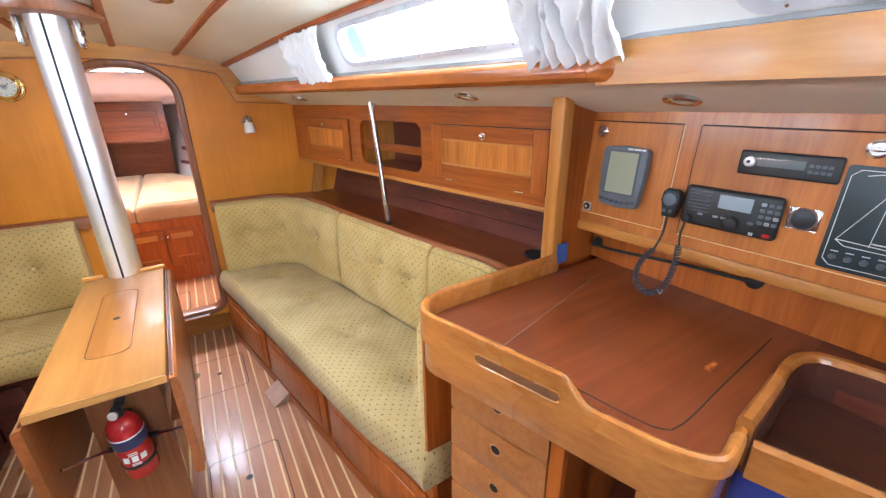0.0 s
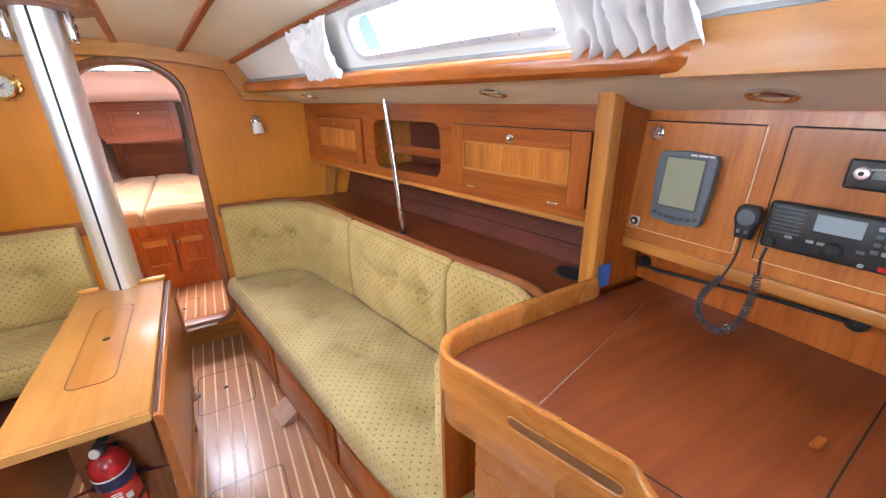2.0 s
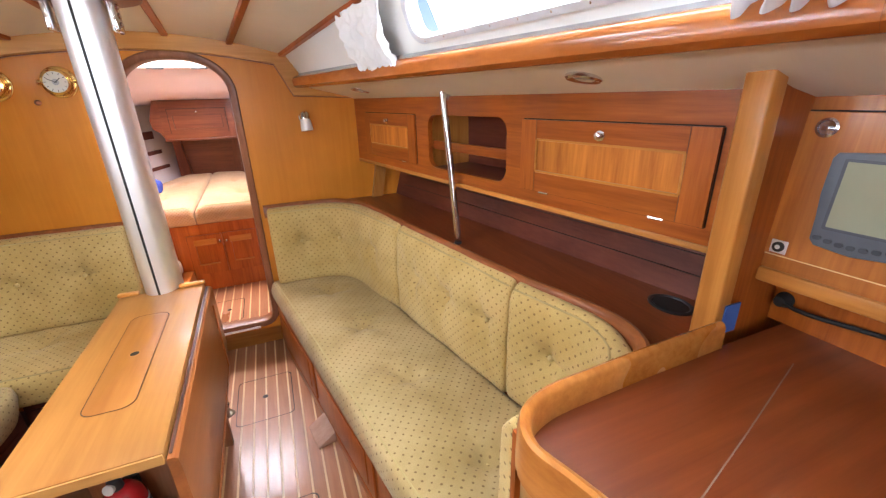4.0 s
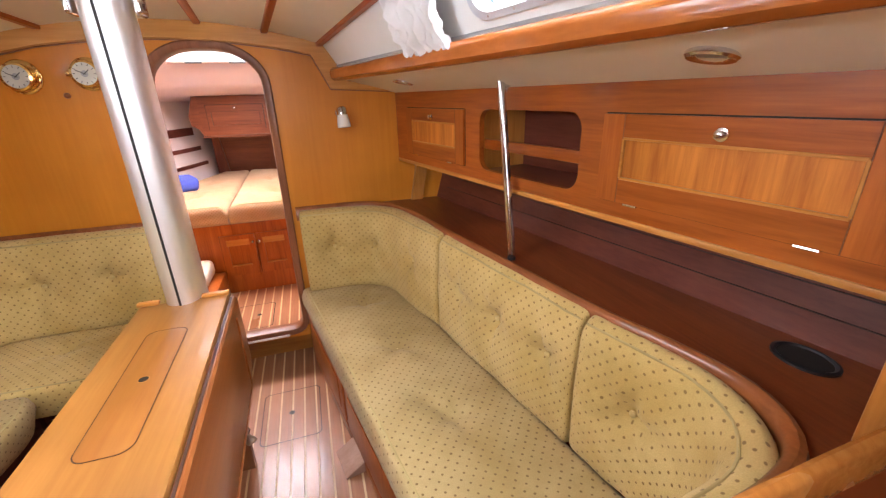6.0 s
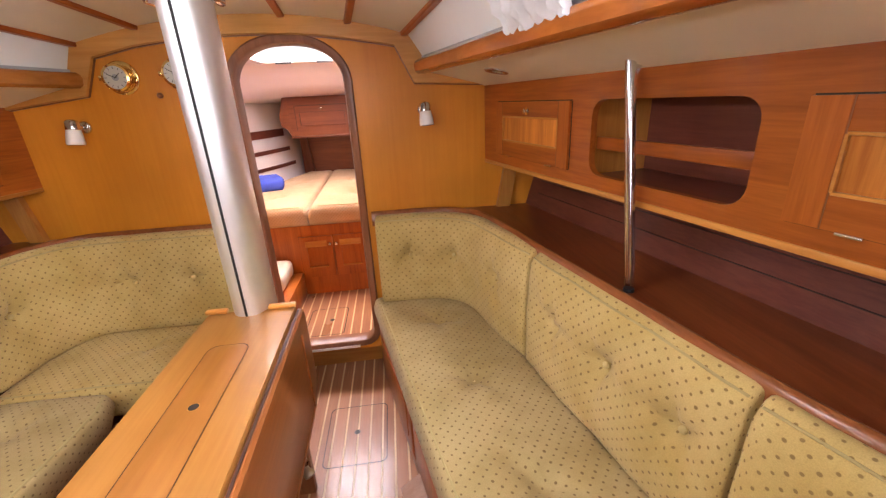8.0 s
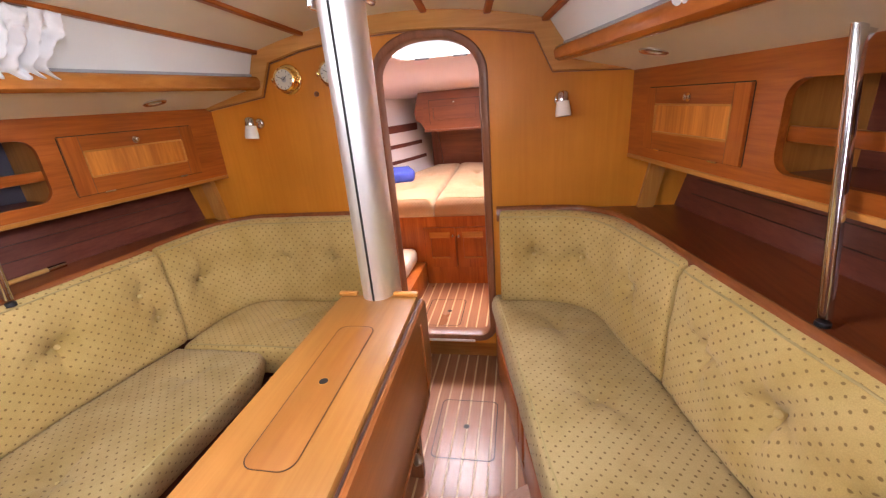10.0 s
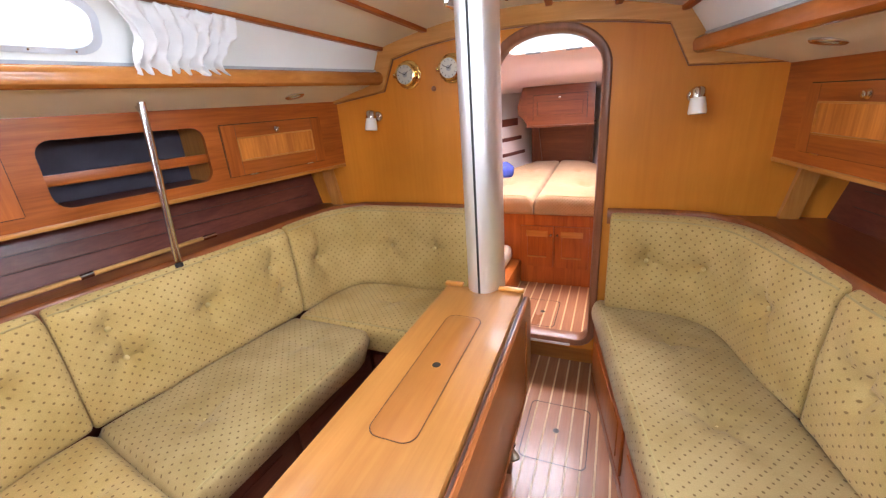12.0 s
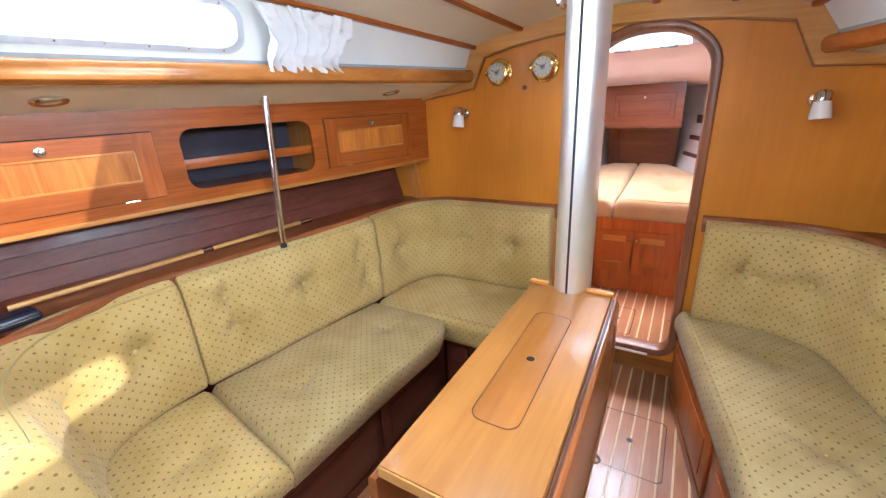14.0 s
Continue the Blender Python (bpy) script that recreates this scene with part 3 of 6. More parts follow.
def cushion(name, label, path, h0, h1, thick, side, buttons, mat, lean=0.02, group="", bulge=0.018, rake=0.0):
    """A stuffed back cushion on a curved plan: path is the foot of its front face, side the way to the room."""
    P = smooth_path([(*p, 0) for p in path], 0.018)
    L = [0.0]
    for a, b in zip(P, P[1:]):
        L.append(L[-1] + (b - a).length)
    H = h1 - h0
    r = 0.032
    prof = []
    nf = 16
    for i in range(nf + 1):
        prof.append((0.0, H * i / nf, 1.0))
    for i in range(1, 5):
        prof.append((-thick * i / 4, H, 0.0))
    prof.append((-thick, H * 0.5, 0.0))
    prof.append((-thick, 0.0, 0.0))
    prof.append((-thick * 0.5, 0.0, 0.0))

    def rounded(o, h):
        # round the four long edges
        ro = min(-o, thick + o)
        rh = min(h, H - h)
        if ro < r and rh < r:
            k = math.hypot(r - ro, r - rh)
            if k > r:
                f = r / k
                o2 = -r + (r - ro) * f if -o < thick / 2 else -thick + r - (r - ro) * f
                h2 = r - (r - rh) * f if h < H / 2 else H - r + (r - rh) * f
                return o2, h2
        return o, h

    def slope(s):
        k = min(1.0, max(0.0, (1 - s / L[-1]) / 0.75))
        return k * k * (3 - 2 * k)

    v = [0.0]
    for (a, b, _), (c, d, _) in zip(prof, prof[1:]):
        v.append(v[-1] + math.hypot(c - a, d - b))
    n = len(P)
    secs, us = [], []

    def section(i, shrink=0.0, out=0.0):
        t = (P[min(i + 1, n - 1)] - P[max(i - 1, 0)]).normalized()
        nrm = Vector((t.y, -t.x, 0)) * side
        s = L[i]
        pts = []
        ends = min(1.0, min(s, L[-1] - s) / 0.10)
        for o, h, front in prof:
            o2, h2 = rounded(o, h)
            f = h / H
            if front:
                puff = bulge * (math.sin(math.pi * min(1, max(0, f))) ** 0.6) * (0.35 + 0.65 * ends ** 0.5)
                dim = 0.0
                for bs, bh in buttons:
                    d2 = ((s - bs) / 0.055) ** 2 + ((h - bh) / 0.055) ** 2
                    dim += 0.032 * math.exp(-d2) + 0.014 * math.exp(-6 * d2)
                    ang = math.atan2(h - bh, s - bs)
                    dim += 0.014 * math.exp(-d2 / 3) * math.sin(5 * ang + bs * 9) * min(1, d2 * 3)
                    dim += 0.008 * math.exp(-((h - bh) / 0.014) ** 2) * math.exp(-((s - bs) / 0.09) ** 2) + 0.007 * math.exp(-((s - bs) / 0.013) ** 2) * math.exp(-((h - bh) / 0.08) ** 2)
                puff += 0.007 * noise2(s * 7, h * 7, len(path) * 3.1) + 0.003 * noise2(s * 19, h * 19, 6.4) - dim
                o2 += puff
            elif o > -thick + 0.001 and h > H / 2:
                h2 += 0.008 * math.sin(math.pi * -o / thick) + 0.003 * noise2(s * 8, o * 20, 2.2)
            off = o2 - (lean + rake * slope(s)) * f
            if shrink:
                off += (-thick / 2 - off) * shrink * 0.22
                h2 += (H / 2 - h2) * shrink * 0.07
            pts.append(P[i] + nrm * off + t * out + Vector((0, 0, h0 + h2)))
        return pts

    for sh, o in ((1.0, -0.004), (0.45, -0.002), (0.12, 0.004)):
        secs.append(section(0, sh, o + 0.002))
        us.append(-0.045 * sh)
    for i in range(1, n - 1):
        secs.append(section(i))
        us.append(L[i])
    for sh, o in ((0.12, -0.004), (0.45, 0.002), (1.0, 0.004)):
        secs.append(section(n - 1, sh, o - 0.002))
        us.append(L[-1] + 0.045 * sh)
    ob = thing(name, label, "cushion", (*path[0], h0), group)
    part("cover", loft(secs, uv=(us, v)), mat, ob, angle=70)
    for bs, bh in buttons:
        i = min(range(n), key=lambda q: abs(L[q] - bs))
        t = (P[min(i + 1, n - 1)] - P[max(i - 1, 0)]).normalized()
        nrm = Vector((t.y, -t.x, 0)) * side
        p = P[i] + nrm * (bulge * 0.9 - 0.0345 - (lean + rake * slope(bs)) * bh / H) + Vector((0, 0, h0 + bh))
        part("button", turned(p, nrm, [(-0.004, 0.009), (0.002, 0.009), (0.005, 0.006), (0.006, 0.001)], 12), TUFT, ob)
    # piped seam along the top front edge
    seam = [secs[i][nf] + Vector((0, 0, 0.002)) for i in range(2, len(secs) - 2)]
    part("piping", tube(seam[::3] + [seam[-1]], 0.0028, 6, 0.03), PIPING, ob)
    return ob


def seat(name, label, front, back, z0, z1, buttons, mat, group="", under=0.0):
    """A seat cushion between its front and back lines in plan."""
    F = smooth_path([(*p, 0) for p in front], 0.02)
    n = len(F)
    Bp = smooth_path([(*p, 0) for p in back], 0.005)
    bl = [0.0]
    for a, b in zip(Bp, Bp[1:]):
        bl.append(bl[-1] + (b - a).length)

    def along(f):
        s = f * bl[-1]
        i = min(range(len(bl)), key=lambda q: abs(bl[q] - s))
        return Bp[i]

    L = [0.0]
    for a, b in zip(F, F[1:]):
        L.append(L[-1] + (b - a).length)
    H = z1 - z0
    secs, us = [], []
    m = 26
    r = 0.03
    for i in range(n):
        f = L[i] / L[-1]
        a, b = F[i], along(f)
        w = (b - a).length
        d = (b - a).normalized()
        e = min(L[i], L[-1] - L[i])
        drop = 0.0 if e >= r else r - math.sqrt(max(0, r * r - (r - e) ** 2))
        pts = []
        prof = []
        for k in range(4):
            prof.append((0.0, H * (0.05 + 0.6 * k / 3), 0))
        for k in range(1, 6):
            ang = radians(90 * k / 5)
            prof.append((r - r * math.cos(ang), H - r + r * math.sin(ang), 1))
        for k in range(1, m):
            prof.append((r + (w - 2 * r) * k / m, H, 1))
        prof += [(w - r, H, 1), (w - r * 0.3, H - r * 0.3, 0), (w, H - r, 0), (w, 0.0, 0), (w * 0.5, 0, 0), (0.012, 0, 0)]
        for o, h, top in prof:
            z = h
            if top:
                z += 0.012 * math.sin(math.pi * min(1, max(0, o / w))) ** 0.5 * min(1, e / 0.1)
                z += 0.005 * noise2(L[i] * 6, o * 6, 5.5)
                for bs, bo in buttons:
                    d2 = ((L[i] - bs) / 0.06) ** 2 + ((o - bo * w) / 0.06) ** 2
                    ang = math.atan2(o - bo * w, L[i] - bs)
                    z -= (0.026 * math.exp(-d2) + 0.008 * math.exp(-5 * d2) + 0.009 * math.exp(-d2 / 3) * math.sin(5 * ang + bs * 7) * min(1, d2 * 3)) * (h / H)
            else:
                o -= 0.006 * math.sin(math.pi * h / H) if o < w / 2 else 0
            z = min(z, H + 0.02) - drop * (h / H)
            if o < w / 2 and h < H - r * 0.3:
                o += under * (1 - h / H)
            pts.append(a + d * o + Vector((0, 0, z0 + z)))
        secs.append(pts)
        us.append(L[i])
    v = [0.0]
    for a, b in zip(secs[n // 2], secs[n // 2][1:]):
        v.append(v[-1] + (b - a).length)
    ob = thing(name, label, "cushion", (*front[0], z0), group)
    part("cover", loft(secs, uv=(us, v)), mat, ob, angle=70)
    for bs, bo in buttons:
        i = min(range(n), key=lambda q: abs(L[q] - bs))
        p = F[i] + (along(L[i] / L[-1]) - F[i]) * bo
        part("button", turned((p.x, p.y, z1 - 0.025), (0, 0, 1), [(-0.006, 0.011), (0.0, 0.011), (0.004, 0.007), (0.005, 0.001)], 12), TUFT, ob)
    part("piping", tube([s[7] + Vector((0, 0, 0.001)) for s in secs[2:-2:4]], 0.003, 6, 0.03), PIPING, ob)
    return ob


ST = "starboard settee cushions"
PT = "port settee cushions"
seat("seat_cushion", "yellow-green dotted seat cushion of a long settee, greyed for hatch light", [(seat_x(1, y) + (0.02 if y < 1.5 else 0), y) for y in (3.262, 2.9, 2.5, 2.1, 1.7, 1.45, 1.365)],
     [(back_x(1, y) + 0.03, y) for y in (3.262, 2.7, 2.1, 1.375)], 0.355, 0.475, [(0.30, 0.5), (0.72, 0.5), (1.16, 0.5), (1.6, 0.5)], FABRIC_SEAT, ST)
cushion("corner_cushion", "yellow dotted corner backrest cushion against the bulkhead", [(0.388, 3.165), (0.55, 3.162), (0.70, 3.13), (0.79, 3.03), (0.835, 2.86), (back_x(1, 2.63), 2.63)], 0.465, 0.885, 0.10, 1, [(0.14, 0.24), (0.33, 0.24), (0.64, 0.24)], FABRIC, 0.01, ST)
cushion("backrest_cushion", "yellow dotted buttoned backrest cushion of the settee", [(back_x(1, y), y) for y in (2.615, 2.3, 1.91)], 0.465, 0.885, 0.10, 1, [(0.14, 0.24), (0.37, 0.24), (0.60, 0.24)], FABRIC, 0.01, ST)
cushion("end_cushion", "yellow dotted backrest cushion curving round the settee's end", [(back_x(1, 1.895), 1.895), (1.082, 1.75), (1.102, 1.64), (1.082, 1.555), (1.03, 1.507), (0.93, 1.480), (0.765, 1.472)], 0.465, 0.885, 0.066, 1, [(0.15, 0.24), (0.50, 0.24)], FABRIC, 0.01, ST)

seat("seat_cushion", "yellow-green dotted seat cushion beside the table, greyed for hatch light", [(seat_x(-1, y) - (0.05 if y > 2.70 else 0), y) for y in (1.858, 2.1, 2.4, 2.62, 2.74)],
     [(back_x(-1, y) - 0.03, y) for y in (1.946, 2.3, 2.748)], 0.345, 0.465, [(0.22, 0.5), (0.70, 0.5)], FABRIC_SEAT, PT, 0.028)
seat("seat_cushion", "yellow-green dotted seat cushion along the bulkhead", [(-1.0, 2.755), (-0.6, 2.755), (-0.20, 2.755)], [(-1.0, 3.262), (-0.6, 3.262), (-0.20, 3.262)], 0.335, 0.455, [(0.40, 0.55)], FABRIC, PT)
seat("seat_cushion", "yellow dotted seat cushion at the settee's aft corner", [(-0.585, 1.27), (-0.580, 1.5), (-0.565, 1.86)], [(-1.14, 1.27), (-1.14, 1.6), (back_x(-1, 1.95) - 0.03, 1.95)], 0.345, 0.465, [(0.45, 0.5)], FABRIC, PT, 0.028)
cushion("corner_cushion", "yellow dotted corner backrest cushion against the bulkhead", [(back_x(-1, 2.80), 2.80), (-0.945, 2.98), (-0.90, 3.10), (-0.81, 3.162), (-0.62, 3.168), (-0.235, 3.168)], 0.45, 0.885, 0.10, 1, [(0.14, 0.24), (0.55, 0.24), (0.80, 0.24)], FABRIC, 0.01, PT)
cushion("backrest_cushion", "yellow dotted buttoned backrest cushion of the settee", [(back_x(-1, y), y) for y in (1.947, 2.3, 2.785)], 0.455, 0.885, 0.10, 1, [(0.125, 0.31), (0.135, 0.19), (0.44, 0.245), (0.745, 0.285), (0.765, 0.165)], FABRIC, 0.01, PT)
cushion("backrest_cushion", "yellow dotted curved backrest cushion in warm sunlight", [(-0.62, 1.525), (-0.80, 1.540), (-0.93, 1.563), (-1.03, 1.61), (-1.082, 1.68), (-1.095, 1.80), (back_x(-1, 1.942), 1.942)], 0.460, 0.885, 0.12, 1, [(0.17, 0.22), (0.40, 0.22), (0.62, 0.25)], FABRIC, 0.01, PT, 0.018, 0.06)


# ---------------------------------------------------------------- settee bases, shelves and coamings
def front_base(name, label, pts, z1, mats, group=""):
    """A settee's front board with proud framed panels along a straight plan line."""
    a, b = Vector((*pts[0], 0)), Vector((*pts[1], 0))
    L = (b - a).length
    ang = math.atan2(b.y - a.y, b.x - a.x)
    m = Matrix.Translation(a) @ Matrix.Rotation(ang, 4, "Z")
    ob = thing(name, label, "settee base", m=m)
    part("front_board", box(0, L, 0, 0.02, -0.012, z1, 0.002), mats[0], ob)
    part("plinth", box(0, L, -0.006, 0.0, -0.012, 0.045, 0.002), mats[1], ob)
    k = 3
    for i in range(k):
        x0, x1 = L * i / k + 0.02, L * (i + 1) / k - 0.02
        d = part("door", box(x0, x1, -0.012, -0.001, 0.075, z1 - 0.035, 0.004), mats[0], ob)
        part("panel", box(x0 + 0.05, x1 - 0.05, -0.0165, -0.011, 0.115, z1 - 0.075, 0.003), mats[2], d)
    return ob


base_s = front_base("settee_base", "mahogany settee base with framed locker fronts", ((seat_x(1, 3.27) + 0.02, 3.27), (seat_x(1, 1.36) + 0.045, 1.36)), 0.352, (RED_Z, RED_X, RED_Z))
part("seat_board", prism([(0.02, 0.022), (1.92, 0.022), (1.92, 0.62), (0.02, 0.62)], 0.325, 0.345), RED_X, base_s)
bp = front_base("settee_base", "mahogany settee base, darkened in colour for the table's shade", ((-0.66, 1.27), (-0.615, 2.78)), 0.342, (SHADY_X, SHADY_X, SHADY_X))
front_base("settee_base", "mahogany seat base under the bulkhead cushion, coloured dark for shade", ((-0.615, 2.80), (-0.19, 2.80)), 0.332, (SHADY_X, SHADY_X, SHADY_X))

shelf_mat = wood("shelf_mahogany", (0.155, 0.035, 0.011), (0.24, 0.062, 0.019), "y", 0.28, 0.9, 0.3)
coam_mat = wood("coaming_teak", (0.19, 0.058, 0.016), (0.30, 0.10, 0.03), "y", 0.28, 1.0, 0.4)
COAM = {1: [(0.372, 3.262), (0.62, 3.262), (0.76, 3.225), (0.86, 3.10), (0.915, 2.88), (back_x(1, 2.6) + 0.06, 2.6), (back_x(1, 2.2) + 0.06, 2.2), (back_x(1, 1.9) + 0.062, 1.9), (1.150, 1.76), (1.180, 1.62), (1.166, 1.53), (1.11, 1.462), (1.0, 1.430), (0.86, 1.424)],
        -1: [(-0.58, 1.25), (-0.80, 1.275), (-0.98, 1.345), (-1.085, 1.46), (-1.13, 1.64), (back_x(-1, 1.9) - 0.06, 1.9), (back_x(-1, 2.3) - 0.06, 2.3), (back_x(-1, 2.7) - 0.06, 2.7), (-1.03, 2.90), (-0.985, 3.10), (-0.88, 3.225), (-0.74, 3.262), (-0.16, 3.262)]}
for sd in (1, -1):
    nm = "starboard" if sd > 0 else "port"
    path = smooth_path([(*p, 0.89) for p in COAM[sd]], 0.025)
    prof = [(0.014, -0.05), (0.014, 0.002), (0.008, 0.012), (-0.002, 0.016), (-0.012, 0.012), (-0.016, 0.002), (-0.016, -0.05)]
    solid("trim_coaming_" + nm, sweep(path, prof), coam_mat, "rounded varnished coaming along the top of the backrests", "coaming", kind="structure")
    inner = [(p.x, p.y) for p in path]
    if sd > 0:
        outer = [(cab_x(1, y) + 0.26, y) for y in (1.43, 2.2, 3.279)]
        poly = inner + outer
        poly = [(0.372, 3.279)] + inner + outer
    else:
        outer = [(cab_x(-1, y) - 0.26, y) for y in (3.279, 2.2, 1.22)]
        poly = inner + [(-0.16, 3.279)] + outer
    solid("shelf_" + nm, prism(poly, 0.865, 0.886), shelf_mat, "glossy mahogany shelf behind the settee's backrests", "shelf", kind="structure")


# ---------------------------------------------------------------- overhead lockers
def locker(sd):
    """A run of overhead lockers; x runs along its face to the right, y outboard."""
    if sd > 0:
        o, ang = Vector((cab_x(1, BULK), BULK, 1.095)), math.atan2(-0.9796, 0.2009)
    else:
        o, ang = Vector((cab_x(-1, BULK) - 0.2009 * 1.9, BULK - 0.9796 * 1.9, 1.095)), math.atan2(0.9796, 0.2009)
    W, Ht = 1.9 if sd < 0 else 1.85, 0.36
    m = Matrix.Translation(o) @ Matrix.Rotation(ang, 4, "Z")
    pos = (lambda a, b: (a, b)) if sd > 0 else (lambda a, b: (1.9 - b, 1.9 - a))
    ob = thing("overhead_locker", "mahogany overhead locker with two framed doors and an open cubby", "locker", m=m, group="overhead lockers")
    c0, c1 = pos(0.73 if sd > 0 else 0.70, 1.195)
    cz0, cz1 = 0.055, 0.262
    part("face", plate(W, Ht, ((c0 + c1) / 2, (cz0 + cz1) / 2, c1 - c0, cz1 - cz0, 0.045), 0, 0.02), RED_X, ob)
    part("bottom_rail", box(0, W, -0.004, 0.03, 0.0, 0.016, 0.004), TEAK_X, ob)
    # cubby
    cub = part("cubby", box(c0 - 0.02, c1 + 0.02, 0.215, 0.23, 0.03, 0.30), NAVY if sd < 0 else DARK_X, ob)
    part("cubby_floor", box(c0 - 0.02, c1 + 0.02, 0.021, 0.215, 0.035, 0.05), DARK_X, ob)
    part("cubby_top", box(c0 - 0.02, c1 + 0.02, 0.021, 0.215, 0.275, 0.29), LINER, ob)
    for x in (c0 - 0.02, c1 + 0.008):
        part("cubby_side", box(x, x + 0.012, 0.021, 0.215, 0.05, 0.275), TEAK_Z, ob)
    part("cubby_rail", box(c0 - 0.004, c1 + 0.004, 0.024, 0.036, 0.125, 0.16, 0.003), RED_X, ob)
    part("locker_floor", box(0, W, 0.021, 0.26, 0.012, 0.03), DARK_X, ob)
    for a, b, stiles in ((0.135, 0.635, 1), (1.27, 1.81, 2)):
        a, b = pos(a, b)
        z0, z1 = 0.055, 0.26
        d = part("door", plate(b - a, z1 - z0, ((b - a) / 2, 0.105, b - a - 0.12, 0.092, 0.003), -0.009, 0.0), RED_X, ob)
        d.location = (a, 0, z0)
        for x in (0.0, b - a - 0.056):
            part("stile", box(x, x + 0.056, -0.0098, -0.0085, 0.0005, z1 - z0 - 0.0005), RED_Z, d)
        part("panel", box(0.055, b - a - 0.055, -0.004, -0.001, 0.055, 0.155), STRIPE_Z, d, "golden striped veneer panel")
        bm = bmesh.new()
        for x in (0.06, b - a - 0.06):
            box(x - 0.003, x + 0.003, -0.0105, -0.003, 0.060, 0.150, 0.001, 1, bm)
        for z in (0.059, 0.151):
            box(0.06, b - a - 0.06, -0.0105, -0.003, z - 0.003, z + 0.003, 0.001, 1, bm)
        part("bead", bm, TEAK_X, d)
        for x in (0.058, b - a - 0.058):
            part("joint", box(x - 0.0008, x + 0.0008, -0.0101, -0.0088, 0.0, z1 - z0), TRIM, d)
        w = b - a
        for x0, x1, q0, q1 in ((-0.003, 0.0, 0, 0.205), (w, w + 0.003, 0, 0.205), (0, w, -0.003, 0.0), (0, w, 0.205, 0.208)):
            part("gap", box(x0, x1, -0.0008, 0.0004, q0, q1), SHADE, d)
        kx = (b - a) / 2
        kn = part("knob", turned((kx, -0.009, 0.173), (0, -1, 0), [(0, 0.013), (0.003, 0.013), (0.004, 0.006), (0.008, 0.005), (0.011, 0.0085), (0.015, 0.0085), (0.017, 0.005), (0.0175, 0.0005)], 18), CHROME, d, "round chrome push knob")
        for hx in (0.10, b - a - 0.10):
            part("hinge", turned((hx - 0.018, -0.011, -0.001), (1, 0, 0), [(0, 0.003), (0.0355, 0.003), (0.036, 0.001)], 8), CHROME, d, "small chrome hinge")
    return ob


locker(1)
locker(-1)
for sd in (1, -1):
    x = cab_x(sd, BULK - 0.02)
    solid("trim_corner_post", loft([[(x + sd * o, BULK - 0.001, z), (x + sd * (o + 0.06), BULK - 0.001, z), (x + sd * (o + 0.06), BULK - 0.03, z), (x + sd * o, BULK - 0.03, z)] for o, z in ((0.045, 0.886), (0.085, 1.095))]), TEAK_Z, "slanting pale teak corner post on the shelf", "trim", kind="structure")

# ---------------------------------------------------------------- grab poles
for sd, foot, head in ((1, (1.072, 2.31, 0.905), (1.052, 2.385, 1.468)), (-1, (-1.066, 2.335, 0.905), (-1.052, 2.37, 1.468))):
    ob = thing("grab_pole", "slim polished chrome grab pole from shelf to deckhead", "grab pole", foot, "grab poles")
    part("tube", rod(foot, head, 0.0125, 20), CHROME, ob)
    part("base", turned(foot, (0, 0, 1), [(-0.022, 0.0138), (-0.012, 0.0138), (-0.010, 0.0132), (-0.009, 0.0126)], 18), BLACK, ob)
    part("cap", turned(head, (0, 0, 1), [(-0.012, 0.0128), (0.006, 0.0128), (0.012, 0.018), (0.03, 0.018)], 18), CHROME, ob)
    h = Vector(head)
    part("bracket", prism([(0, 0.0), (sd * 0.05, 0.0), (sd * 0.05, -0.01), (sd * 0.01, -0.075), (0, -0.075)], -0.002, 0.002, m=Matrix.Translation(h + Vector((sd * 0.01, 0.0, 0.015))) @ XZ), CHROME, ob)

# ---------------------------------------------------------------- mast
def oval(z, cx, cy, a=0.060, b=0.095, n=40, p=2.4):
    out = []
    for i in range(n):
        t = 2 * math.pi * i / n
        c, s = math.cos(t), math.sin(t)
        out.append((cx + a * math.copysign(abs(c) ** (2 / p), c), cy + b * math.copysign(abs(s) ** (2 / p), s), z))
    return out


MX, MY = -0.016, 2.737
mast = thing("mast", "oval brushed aluminium mast standing through the saloon", "mast", (MX, MY, 0))
part("tube", loft([oval(z, MX, MY) for z in (-0.01, 0.5, 1.0, 1.5, 1.98)]), ALLOY, mast, angle=60)
part("groove", box(MX - 0.0035, MX + 0.0035, MY - 0.0966, MY - 0.085, 0.74, 1.98), RUBBER, mast, "dark groove down the mast's face")
part("collar", turned((MX, MY, roof(MX, MY) - 0.03), (0, 0, 1), [(0, 0.15), (0.004, 0.165), (0.022, 0.17), (0.04, 0.17)], 40), TRIM, mast, "round brown timber collar under the roof")
for sx in (-1, 1):
    b = part("tang", box(MX + sx * 0.083 - 0.010, MX + sx * 0.083 + 0.010, MY - 0.035, MY + 0.035, roof(MX, MY) - 0.125, roof(MX, MY) - 0.025, 0.009, 3), CHROME, mast, "chrome tie plate beside the mast")
    for k in range(3):
        part("bolt", turned((MX + sx * 0.093, MY, roof(MX, MY) - 0.10 + 0.026 * k), (sx, 0, 0), [(0, 0.009), (0.004, 0.009), (0.006, 0.005)], 6), CHROME, b)

